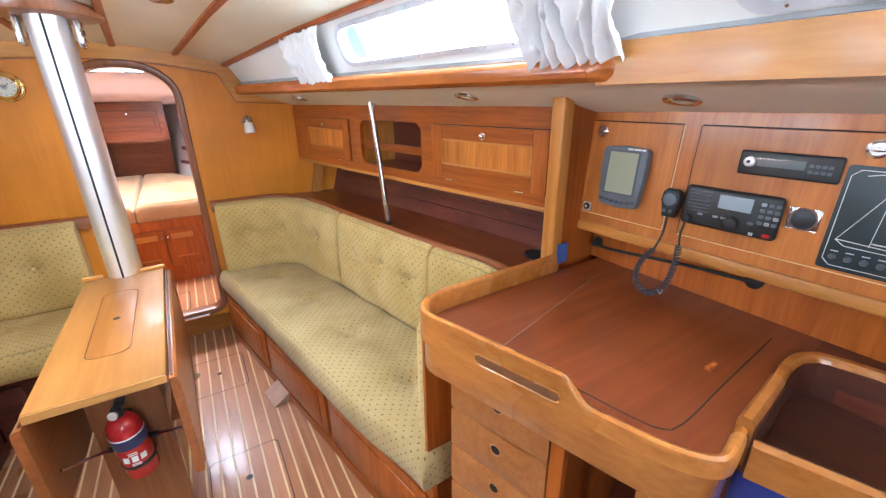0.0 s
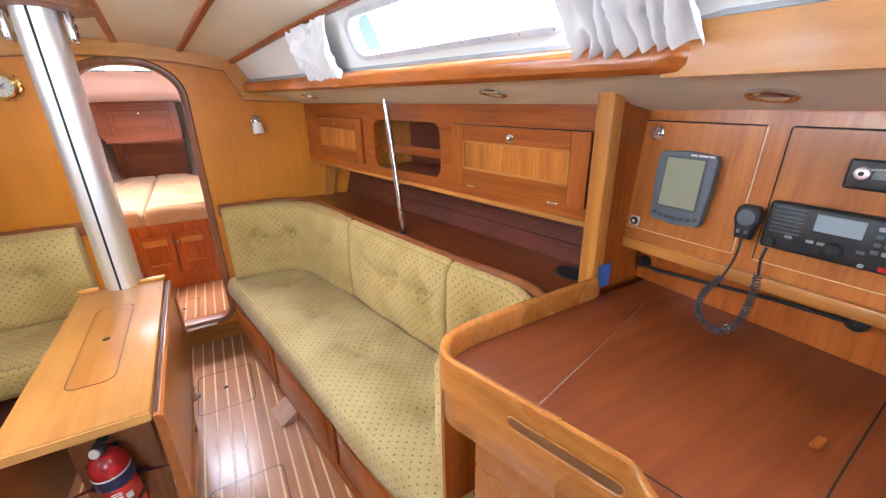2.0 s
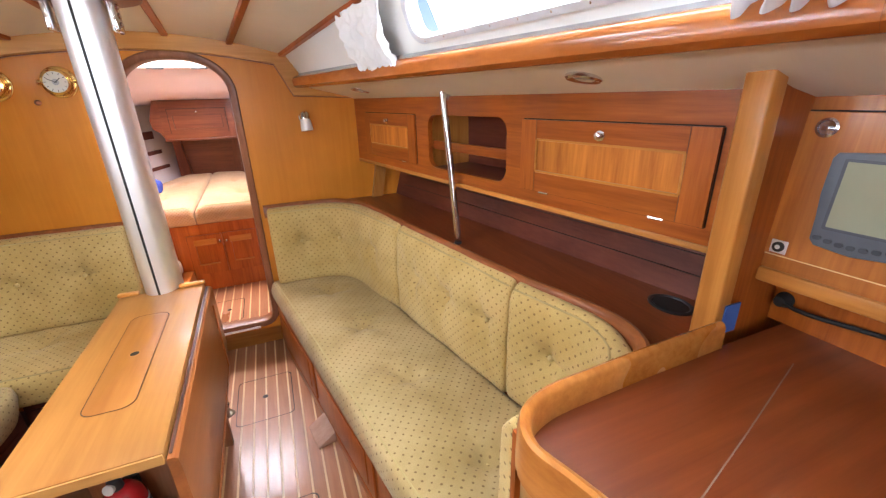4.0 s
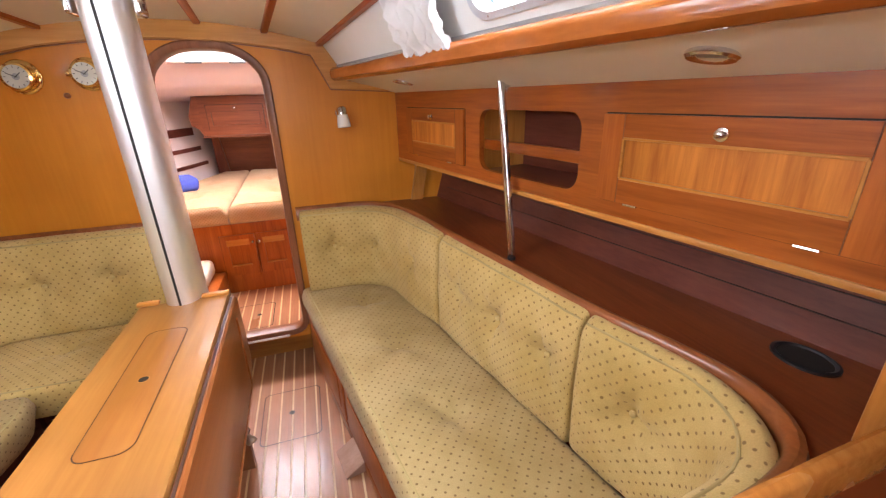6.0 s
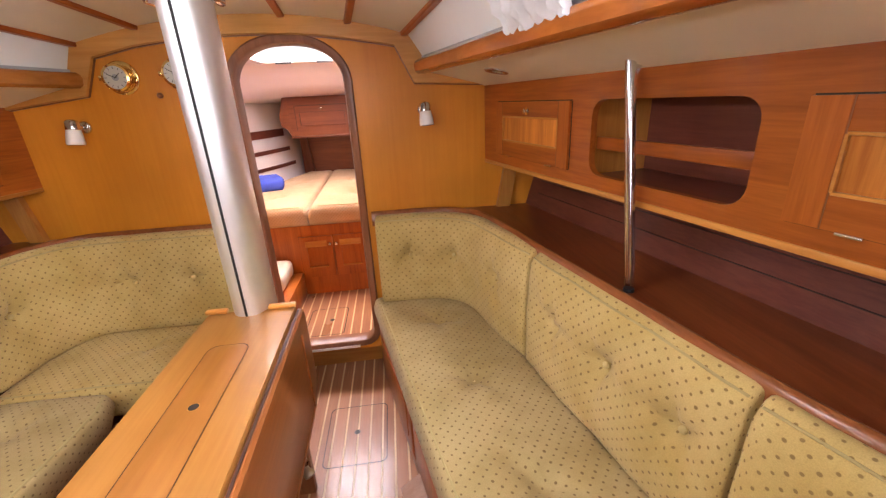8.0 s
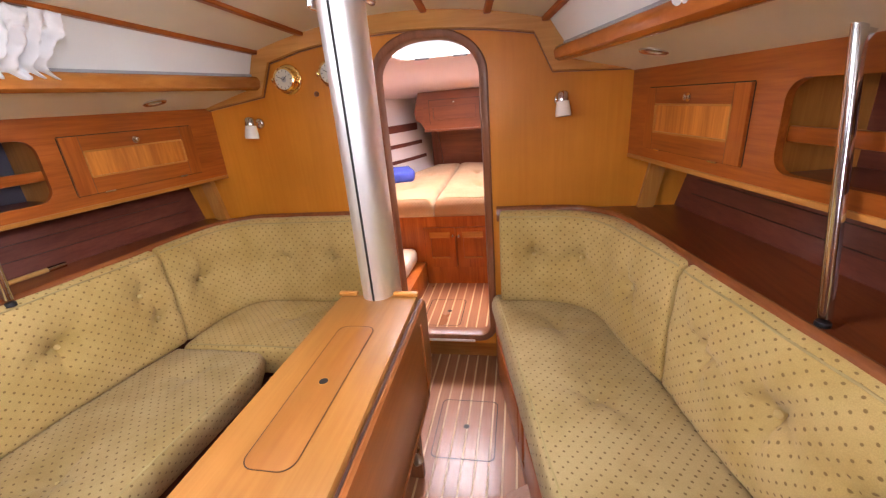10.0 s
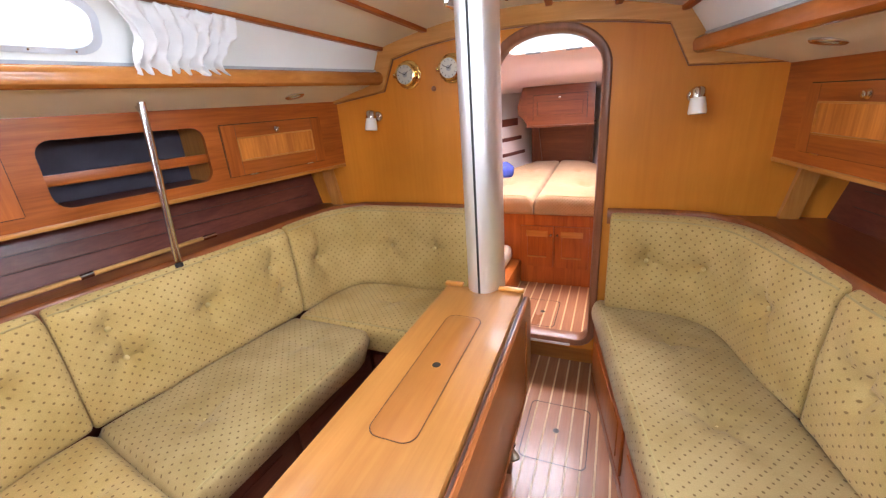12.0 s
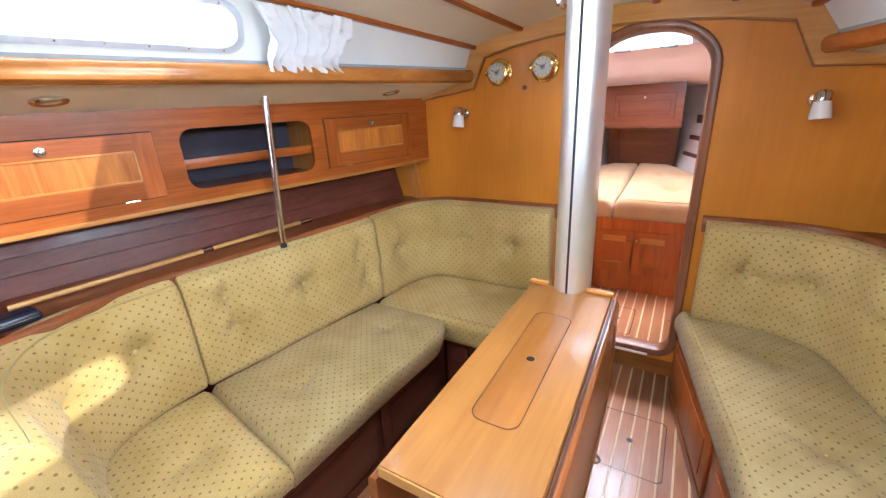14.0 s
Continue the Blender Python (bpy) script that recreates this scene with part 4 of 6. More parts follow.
# ---------------------------------------------------------------- table
TZ = 0.752
LEAF = wood("leaf_mahogany", (0.20, 0.060, 0.014), (0.30, 0.100, 0.026), "y", 0.28, 0.8, 0.35)
tb = thing("saloon_table", "varnished teak drop-leaf saloon table with both leaves folded down", "table", (0, 2.2, 0))
top = part("tabletop", prism([(-0.150, 1.78), (0.150, 1.78), (0.126, 2.69), (-0.152, 2.69)], TZ - 0.032, TZ, 0.008), wood("table_teak", (0.30, 0.118, 0.023), (0.385, 0.168, 0.038), "y", 0.34, 0.7, 0.2), tb)
lid = rrect(-0.004, 2.225, 0.108, 0.505, 0.03, 6)
lid = [(x + (-0.004 if y > 2.2 else 0.004), y) for x, y in lid]
part("lid", prism(lid, TZ, TZ + 0.0012, 0.0005), wood("table_lid_teak", (0.28, 0.098, 0.018), (0.35, 0.138, 0.028), "y", 0.34, 0.7, 0.2), top, "bottle-locker lid let into the tabletop")
bm = loft([[(x, y, TZ + 0.0004) for x, y in lid], [(x + 0.0018 * (1 if x > 0 else -1), y + 0.0018 * (1 if y > 2.225 else -1), TZ + 0.0012) for x, y in lid], [(x + 0.0018 * (1 if x > 0 else -1), y + 0.0018 * (1 if y > 2.225 else -1), TZ - 0.001) for x, y in lid]], caps=False)
part("lid_joint", bm, JOINT, top)
part("finger_hole", turned((0.0, 2.225, TZ + 0.0014), (0, 0, 1), [(-0.0006, 0.0115), (0.0004, 0.0115), (0.0006, 0.010)], 20), SHADE, top)
part("hole_rim", loft([circle((0.0, 2.225, TZ + 0.0016), (0, 0, 1), r, 20) for r in (0.0135, 0.0125, 0.0112)], caps=False), TEAK_Y, top)
for x0, x1 in ((-0.156, -0.088), (0.042, 0.131)):
    part("fiddle", box(x0, x1, 2.672, 2.694, TZ + 0.0005, TZ + 0.014, 0.004), TEAK_X, top, "low pale fiddle beside the mast")
for sd, label in ((1, "hanging leaf"), (-1, "hanging leaf")):
    x = 0.158 if sd > 0 else -0.160
    lower = 0.0 if sd > 0 else 0.022
    secs = []
    for y, dx, zb in ((1.775, 0.006, 0.385), (2.62, -0.017, 0.395), (2.69, -0.018, 0.46)):
        secs.append([(x + sd * dx + sd * o, y, z) for o, z in ((-0.011, TZ - 0.016 - lower), (0.002, TZ - 0.016 - lower), (0.009, TZ - 0.022 - lower), (0.011, TZ - 0.045 - lower), (0.012, zb + 0.012), (0.008, zb), (-0.010, zb), (-0.012, zb + 0.012), (-0.011, TZ - 0.035 - lower))])
    leaf = part("leaf", loft(secs), LEAF, tb)
    bm = bmesh.new()
    for y0, y1, z0, z1 in ((1.785, 2.60, 0.405, 0.412), (2.585, 2.60, 0.412, TZ - 0.06)):
        box(min(x + sd * 0.008, x + sd * 0.0165), max(x + sd * 0.008, x + sd * 0.0165), y0, y1, z0, z1, 0.002, 1, bm)
    for v in bm.verts:
        v.co.x += sd * (0.006 - 0.024 * (v.co.y - 1.775) / 0.915)
    part("edge_moulding", bm, LEAF, leaf)
    part("hinge_groove", loft([[(x + sd * dx + sd * o, y, z) for o, z in ((-0.009, TZ - 0.018 - lower), (-0.003, TZ - 0.018 - lower), (-0.003, TZ - 0.0135 - lower), (-0.009, TZ - 0.0135 - lower))] for y, dx in ((1.79, 0.006), (2.68, -0.018))]), JOINT, leaf, "dark groove along the leaf's hinge")
    part("support_arm", rod((sd * 0.05, 1.95, 0.445), (sd * 0.146, 1.85, 0.508), 0.005, 10), CHROME, tb, "chrome leaf support arm")
    part("arm_socket", turned((sd * 0.05, 1.95, 0.445), (sd * 0.75, -0.6, 0.3), [(-0.02, 0.009), (0.02, 0.009), (0.026, 0.006)], 14), BLACK, tb)
    part("latch_loop", tube([(sd * 0.146, 2.40, 0.395), (sd * 0.160, 2.395, 0.375), (sd * 0.154, 2.39, 0.352)], 0.004, 8), CHROME, leaf, "small chrome latch loop")
    part("latch_knob", turned((sd * 0.152, 2.39, 0.350), (sd * 0.5, -0.5, -0.7), [(-0.006, 0.009), (0.006, 0.011), (0.012, 0.016), (0.024, 0.016), (0.028, 0.010)], 16), plain("dull_bronze", (0.42, 0.36, 0.28), 0.32, 0.9), leaf, "dull metal latch knob")
for y in (1.98, 2.60):
    part("leg_panel", box(-0.095, 0.095, y, y + 0.03, -0.008, TZ - 0.034, 0.004), wood("leg_mahogany", (0.20, 0.075, 0.03), (0.32, 0.13, 0.05), "z"), tb)
part("bottle_box", box(-0.09, 0.09, 2.011, 2.598, 0.42, TZ - 0.034, 0.004), RED_Y, tb)
part("stretcher", box(-0.02, 0.02, 2.011, 2.598, 0.10, 0.19, 0.004), RED_Y, tb)
part("end_lipping", box(-0.148, 0.148, 1.7765, 1.7805, TZ - 0.028, TZ - 0.003, 0.001, 1), wood("pale_lipping", (0.42, 0.20, 0.05), (0.54, 0.28, 0.08), "x", 0.3), top, "pale edge lipping")

# ---------------------------------------------------------------- bulkhead fittings
def reading_lamp(x, sd):
    ob = thing("reading_lamp", "small chrome reading lamp with a white opal shade on the bulkhead", "wall lamp", (x, BULK, 1.33), "reading lamps")
    part("wall_plate", turned((x - sd * 0.0, BULK, 1.338), (0, -1, 0), [(0, 0.024), (0.006, 0.024), (0.012, 0.019), (0.014, 0.010)], 20), CHROME, ob)
    part("arm", tube([(x, BULK - 0.01, 1.338), (x, BULK - 0.035, 1.342), (x + sd * 0.004, BULK - 0.055, 1.350)], 0.007, 10), CHROME, ob)
    ax = Vector((sd * 0.05, -0.12, -1)).normalized()
    p = Vector((x + sd * 0.004, BULK - 0.06, 1.360))
    sh = part("shade", turned(p + ax * 0.028, ax, [(0, 0.0235), (0.022, 0.0275), (0.050, 0.0305), (0.056, 0.029), (0.057, 0.023)], 22), OPAL, ob, "white opal glass shade")
    part("cap", turned(p, ax, [(-0.010, 0.012), (-0.006, 0.020), (0.0, 0.0235), (0.028, 0.0245)], 22), CHROME, ob)


reading_lamp(0.640, 1)
reading_lamp(-0.716, -1)


def ship_dial(x, z, name, label):
    ob = thing(name, label, "clock", (x, BULK, z), "brass bulkhead instruments")
    c = Vector((x, BULK, z))
    ax = Vector((0, -1, 0))
    part("flange", turned(c, ax, [(0, 0.062), (0.006, 0.062), (0.009, 0.058), (0.010, 0.05)], 32), BRASS, ob)
    part("case", turned(c, ax, [(0.008, 0.048), (0.034, 0.047), (0.040, 0.050), (0.045, 0.049), (0.047, 0.042), (0.043, 0.040)], 32), BRASS, ob)
    face = part("dial", turned(c, ax, [(0.030, 0.0415), (0.0445, 0.0415)], 32), PAPER, ob, "pale printed dial")
    for k in range(12):
        a = radians(30 * k)
        q = c + Vector((math.sin(a) * 0.034, -0.0448, math.cos(a) * 0.034))
        part("mark", box(-0.001, 0.001, -0.0004, 0.0004, -0.004, 0.004), INK, face).matrix_basis = Matrix.Translation(q) @ Matrix.Rotation(a, 4, "Y")
    for a, l in ((50, 0.022), (-65, 0.030)):
        part("hand", box(-0.0013, 0.0013, -0.0014, -0.0006, -0.005, l), INK, face).matrix_basis = Matrix.Translation(c + Vector((0, -0.0446, 0))) @ Matrix.Rotation(radians(a), 4, "Y")
    part("centre", turned(c + Vector((0, -0.0446, 0)), ax, [(0, 0.012), (0.0005, 0.012)], 20), GREY_LIGHT, face)
    for a in (60, 180, 300):
        q = c + Vector((math.sin(radians(a)) * 0.056, -0.008, math.cos(radians(a)) * 0.056))
        part("screw", turned(q, ax, [(0, 0.004), (0.002, 0.004), (0.003, 0.002)], 10), BRASS, ob)
    part("hinge", box(x - 0.066, x - 0.045, BULK - 0.036, BULK - 0.016, z - 0.010, z + 0.010, 0.004), BRASS, ob)
    part("catch", turned((x + 0.052, BULK - 0.03, z), (1, 0, 0), [(0, 0.005), (0.008, 0.005), (0.012, 0.007), (0.016, 0.004)], 12), BRASS, ob)


ship_dial(-0.526, 1.512, "barometer", "brass ship's barometer with a pale dial on the bulkhead")
ship_dial(-0.310, 1.520, "ship_clock", "brass ship's clock with a pale dial on the bulkhead")
solid("hook", turned((-0.405, BULK, 1.443), (0, -1, 0), [(0, 0.011), (0.006, 0.011), (0.012, 0.007), (0.014, 0.001)], 16), TRIM, "small dark turned wooden button on the bulkhead", "hook")


def spotlight(x, y, sd):
    a, b = deck_x(sd, y) + sd * 0.01, cab_x(sd, y) + sd * 0.36
    z = 1.490 - 0.066 * (abs(x) - abs(a)) / abs(cab_x(sd, y) - a)
    ob = thing("spotlight", "small round chrome spotlight recessed under the side deck", "downlight", (x, y, z), "deck spotlights")
    up = Vector((sd * 0.2, 0, 1)).normalized()
    part("ring", loft([circle(Vector((x, y, z)) - up * h, up, r, 28) for r, h in ((0.042, -0.006), (0.042, 0.002), (0.038, 0.006), (0.028, 0.004), (0.024, -0.004))], caps=False), CHROME, ob)
    part("reflector", turned(Vector((x, y, z)) + up * 0.004, up, [(-0.005, 0.024), (0.0, 0.02)], 24), GREY_LIGHT, ob)


for sd, y, off in ((1, 2.885, 0.13), (1, 1.75, 0.12), (1, 1.13, 0.15), (-1, 2.937, 0.157), (-1, 1.80, 0.15), (-1, 1.16, 0.15)):
    spotlight(deck_x(sd, y) + sd * off, y, sd)


# ---------------------------------------------------------------- curtains
def curtain(sd, y0, y1, seed, label):
    """A gathered cloth hanging over the cabin side, drawn in by its upper and lower tapes."""
    n, k = 150, 26
    secs = []
    for i in range(n + 1):
        f = i / n
        col = []
        for j in range(k + 1):
            v = j / k
            spread = 0.74 + 0.34 * v ** 1.4 + 0.10 * (1 - v) ** 6
            drift = 0.03 * (1 - v) * noise2(v * 2.0, 0.3, seed + 1)
            y = (y0 + y1) / 2 + (f - 0.5) * (y1 - y0) * spread + drift + 0.012 * noise2(f * 5, v * 3.0, seed)
            warp = f * 44 + 5.0 * noise2(f * 3.2, v * 1.3, seed + 2) + 2.4 * (v - 0.4) * noise2(f * 4, 0.5, seed + 4)
            fold = math.cos(warp)
            deep = 0.010 + 0.014 * (0.5 + 0.5 * noise2(f * 6, 0.9, seed + 3))
            wav = deep * fold * (0.45 + 0.55 * math.sin(math.pi * min(1.0, v + 0.2))) + 0.014 * noise2(f * 8 + 2 * v, v * 4, seed + 7)
            wav += 0.009 * abs(noise2(f * 16 + 5 * v, v * 9 - 4 * f, seed + 11)) + 0.0025 * noise2(f * 26, v * 13 + 6 * f, seed + 13) + 0.012 * noise2(f * 13 - 2 * v, v * 6 + 3 * f, seed + 17)
            lo = 0.035 + 0.03 * noise2(f * 4.0, 0.1, seed + 5) - 0.012 * math.cos(warp)
            hi = 0.97 - 0.10 * abs(noise2(f * 9, 0.7, seed + 6))
            p = side_point(sd, y, lo + (hi - lo) * v)
            depth = 0.046 + wav + 0.014 * math.sin(math.pi * v)
            col.append(p + Vector((-sd * 0.9, 0, -0.35)).normalized() * max(0.006, depth))
        secs.append(col + [q + Vector((sd * 0.0025, 0, 0)) for q in col[::-1]])
    return solid("curtain", loft(secs), CLOTH, label, "curtain", "window curtains")


curtain(1, 2.50, 2.23, 3, "white gathered curtain pushed to the window's end")
curtain(1, 1.42, 1.15, 5, "white gathered curtain between two bright windows")
curtain(-1, 2.55, 2.24, 8, "white gathered curtain pushed to the window's end")

cl = thing("ceiling_light", "small round chrome light on the headlining", "ceiling light", (0.344, 2.42, roof(0.344, 2.42)))
part("ring", turned((0.344, 2.42, roof(0.344, 2.42)), (0, 0, -1), [(-0.004, 0.04), (0.006, 0.038), (0.012, 0.030), (0.013, 0.02)], 26), CHROME, cl)


# ---------------------------------------------------------------- chart table
DZ = 0.945
desk_teak = wood("desk_rim_teak", (0.30, 0.10, 0.017), (0.44, 0.175, 0.036), "y", 0.24, 0.9, 0.5)
desk = thing("chart_table", "varnished mahogany chart table with a rounded teak rim and drawers", "chart table", (1.0, 1.1, 0))
FD = Vector((0.28, -0.96, 0)).normalized()
FN = Vector((-0.96, -0.28, 0)).normalized()
FO = Vector((0.736, 1.20, 0))


def fr(u, out=0.0, z=0.0):
    """A point on the desk's front: u aft along it, out towards the gangway."""
    return FO + FD * u + FN * out + Vector((0, 0, z))


P0 = smooth_path([(0.86, 1.383, 0), (0.79, 1.376, 0), (0.735, 1.352, 0), (0.709, 1.30, 0), (*fr(-0.03)[:2], 0), (*fr(0.1)[:2], 0), (*fr(0.25)[:2], 0), (*fr(0.36)[:2], 0), (*fr(0.43, -0.008)[:2], 0), (0.895, 0.757, 0), (0.93, 0.757, 0), (0.985, 0.768, 0)], 0.012)
part("desktop", prism([(1.46, 1.385)] + [(p.x + 0.005, p.y) for p in P0[::4]] + [(1.46, 0.80)], DZ - 0.03, DZ, 0.0), DESK_Y, desk)


def rim_height(p):
    u = (p - FO).dot(FD)
    if p.y > 1.355 or u < 0.235:
        return 0.055
    if u < 0.275:
        return 0.055 - 0.043 * (u - 0.235) / 0.04
    return 0.012


def rim_sections(pts, w=0.026):
    secs = []
    for i, p in enumerate(pts):
        t = (pts[min(i + 1, len(pts) - 1)] - pts[max(i - 1, 0)]).normalized()
        n = Vector((t.y, -t.x, 0))
        h = rim_height(p)
        prof = [(0.0, DZ - 0.022), (-0.010, DZ - 0.018), (-0.013, DZ - 0.005), (-0.011, DZ + h - 0.010), (-0.007, DZ + h - 0.003), (0.0, DZ + h), (0.006, DZ + h - 0.003), (0.009, DZ + h - 0.010), (0.010, DZ - 0.005), (0.010, DZ - 0.022)]
        secs.append([p + n * o + Vector((0, 0, z)) for o, z in prof])
    return secs


PR = [Vector((1.215, 1.392, 0)), Vector((1.0, 1.388, 0))] + P0[1:]
rim = part("rim", loft(rim_sections(PR)), desk_teak, desk, "rounded teak fiddle rim")
# grab slot on the front rim, its inner shade painted as darker wood
slot_m = Matrix.Translation(fr(0.14, 0.0, DZ + 0.009)) @ Matrix.Rotation(math.atan2(FD.y, FD.x), 4, "Z") @ Matrix.Rotation(radians(90), 4, "X")
part("grab_slot", prism(rrect(0, 0, 0.185, 0.018, 0.0085, 6), 0.0095, 0.0142, m=slot_m), wood("slot_shade_wood", (0.12, 0.05, 0.02), (0.2, 0.085, 0.03), "x"), rim, "long grab slot in the rim")
ring = [rrect(0, 0, 0.185 + g, 0.018 + g, 0.0085 + g / 2, 6) for g in (0.008, 0.006, 0.0)]
bm = loft([[(x, y, z) for x, y in r] for r, z in zip(ring, (0.0125, 0.0155, 0.0135))], caps=False)
bm.transform(slot_m)
part("slot_lip", bm, desk_teak, rim)
# lid joints on the desktop
def inlay(name, pts, w, mat, parent, z=DZ):
    bm = sweep([Vector((*p, z)) for p in pts], [(-w, -0.0008), (w, -0.0008), (w, 0.0006), (-w, 0.0006)])
    return part(name, bm, mat, parent)


inlay("lid_joint", [(1.285, 1.292), (1.05, 1.225), (0.795, 1.155)], 0.0010, plain("dusty_joint", (0.20, 0.14, 0.12), 0.7), desk)
P1 = smooth_path([(0.795, 1.155, 0), (0.84, 1.0, 0), (0.868, 0.88, 0), (0.885, 0.84, 0), (0.925, 0.828, 0), (1.1, 0.842, 0), (1.335, 0.860, 0)], 0.02)
inlay("lid_joint", [(p.x, p.y) for p in P1], 0.0014, SHADE, desk)
part("lid_catch", box(1.100, 1.132, 0.873, 0.885, DZ - 0.001, DZ + 0.008, 0.003), RED_X, desk, "small wooden lid catch")
# apron, drawers and carcass
DRAWER = wood("drawer_teak", (0.29, 0.10, 0.024), (0.41, 0.16, 0.045), "x")
m_front = Matrix.Translation(fr(0, -0.022)) @ Matrix.Rotation(math.atan2(FD.y, FD.x), 4, "Z")
part("apron", sweep([p for p in P0 if p.y < 1.365], [(-0.022, 0.834), (-0.004, 0.834), (0.0, 0.839), (0.0, DZ - 0.0225), (-0.022, DZ - 0.0225)]), desk_teak, desk)
for k in range(6):
    z1 = 0.852 - 0.121 * k
    bm = box(-0.06, 0.205, 0.010, 0.03, z1 - 0.117, z1 if k else 0.833, 0.006, 2)
    bm.transform(m_front)
    d = part("drawer", bm, DRAWER, desk)
    c = m_front @ Vector((0.077, 0.0105, z1 - 0.043))
    part("finger_hole", turned(c, FN, [(-0.001, 0.012), (0.0006, 0.012)], 18), SHADE, d)
    part("hole_rim", loft([circle(c + FN * o, FN, r, 18) for o, r in ((0.0, 0.0165), (0.003, 0.0145), (0.0007, 0.0118))], caps=False), DRAWER, d)
bm = box(-0.06, 0.235, 0.03, 0.55, 0.0, 0.833)
bm.transform(m_front)
part("carcass", bm, RED_Z, desk)
bm = box(0.208, 0.238, 0.008, 0.04, 0.0, 0.833, 0.003)
bm.transform(m_front)
part("stile", bm, RED_Z, desk)
bm = box(0.368, 0.405, 0.024, 0.06, 0.0, 0.833, 0.004)
bm.transform(m_front)
part("leg", bm, TEAK_Z, desk)
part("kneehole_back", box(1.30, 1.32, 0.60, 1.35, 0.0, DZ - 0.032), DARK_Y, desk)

# tray aft of the desk
tray = thing("seat_back_tray", "dark-lined wooden tray with a rounded teak rim beside the chart table", "tray", (1.2, 0.5, 0.88))
outline = smooth_path([(1.19, 0.15, 0), (1.085, 0.47, 0), (0.990, 0.752, 0)], 0.03)
outline2 = smooth_path([(0.990, 0.768, 0), (1.12, 0.782, 0), (1.235, 0.796, 0), (1.288, 0.782, 0), (1.315, 0.735, 0), (1.36, 0.50, 0), (1.42, 0.15, 0)], 0.02)
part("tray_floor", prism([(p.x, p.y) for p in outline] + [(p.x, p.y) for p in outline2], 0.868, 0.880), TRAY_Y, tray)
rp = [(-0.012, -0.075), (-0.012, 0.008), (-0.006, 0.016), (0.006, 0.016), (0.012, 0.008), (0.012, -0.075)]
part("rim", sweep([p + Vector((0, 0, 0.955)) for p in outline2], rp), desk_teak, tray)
part("lining", sweep([p + Vector((0, 0, 0.955)) for p in outline2], [(0.0125, -0.074), (0.0125, 0.002), (0.0155, 0.002), (0.0155, -0.074)]), TRAY_Y, tray, "dark lining up the tray's sides, coloured deeper for shade")
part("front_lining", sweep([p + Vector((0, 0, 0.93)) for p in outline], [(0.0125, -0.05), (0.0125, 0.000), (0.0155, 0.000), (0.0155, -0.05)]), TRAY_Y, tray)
part("front_rim", sweep([p + Vector((0, 0, 0.93)) for p in outline], [(-0.010, -0.06), (-0.010, 0.004), (0, 0.010), (0.012, 0.004), (0.012, -0.06)]), desk_teak, tray)
bm = box(1.06, 1.36, 0.10, 0.79, 0.50, 0.868, 0.03, 3)
solid("navigator_cushion", bm, BLUE, "deep blue cloth backrest cushion under the tray", "cushion")
part("support_box", box(1.08, 1.37, 0.10, 0.78, -0.01, 0.49), TRAY_Y, tray)
solid("aft_locker", prism([(1.322, 0.798), (1.95, 0.798), (1.95, -1.29), (1.62, -1.29), (1.436, 0.15), (1.376, 0.50), (1.331, 0.735)], -0.01, DZ - 0.002, 0.003), DARK_Y, "dark mahogany locker top beside the tray", "locker")

# ---------------------------------------------------------------- partition post and instrument panel
solid("wall_partition", box(1.256, 1.75, 1.418, 1.448, 0.86, 1.50), RED_Z, "mahogany partition between settee and chart table", "wall", kind="structure")
solid("trim_post", box(1.214, 1.256, 1.404, 1.452, 0.885, 1.47, 0.006, 3), TEAK_Z, "pale teak post at the end of the settee", "post", kind="structure")
solid("wall_partition_low", box(0.748, 1.75, 1.388, 1.402, 0.0, DZ - 0.035), RED_Z, "mahogany panel between settee and chart table", "wall", kind="structure")
solid("blue_tape", box(1.236, 1.280, 1.4005, 1.4035, 0.958, 1.022), TAPE, "strip of blue masking tape on the post", "tape")

PO = Vector((1.345, 1.418, 1.085))
px_ = Vector((0.05, -1, 0)).normalized()
pz_ = Vector((0.08, 0.004, 1)).normalized()
py_ = pz_.cross(px_)
PM = Matrix.Translation(PO) @ Matrix((px_, py_, pz_)).transposed().to_4x4()
DX = -0.022
pan = thing("instrument_panel", "mahogany instrument panel with two flush doors above the chart table", "panel", m=PM)
part("board", box(-0.0, 1.75, 0.0, 0.02, 0.0, 0.42), PANEL_Z, pan)
part("ledge", box(-0.0, 1.75, -0.012, 0.03, -0.030, 0.0, 0.006), TEAK_X, pan, "pale rounded ledge under the panel")
for x0, x1, z0, z1 in ((0.016, 0.279, 0.03, 0.299), (0.322, 0.98, 0.03, 0.299)):
    d = part("door", box(x0 + DX, x1 + DX, -0.0045, 0.0, z0, z1, 0.001, 1), PANEL_Z, pan)
    # Light painted into the gaps: left and top dark, right and bottom pale.
    for s, (q0, q1, r0, r1) in enumerate(((x0 - 0.003, x0, z0, z1), (x1, x1 + 0.003, z0, z1), (x0, x1, z0 - 0.003, z0), (x0, x1, z1, z1 + 0.003))):
        part("gap", box(q0 + DX, q1 + DX, -0.0012, 0.001, r0, r1), SHADE if s in (0, 3) else HOLLY, d)


def push_lock(x, z):
    k = part("push_lock", turned((x + DX, -0.0045, z), (0, -1, 0), [(0, 0.017), (0.003, 0.017), (0.004, 0.013), (0.0025, 0.012)], 24), CHROME, pan, "round chrome push lock")
    part("lock_button", box(x + DX - 0.006, x + DX + 0.010, -0.013, -0.0045, z - 0.005, z + 0.003, 0.002), CHROME, k)


push_lock(0.057, 0.272)
push_lock(0.631, 0.271)
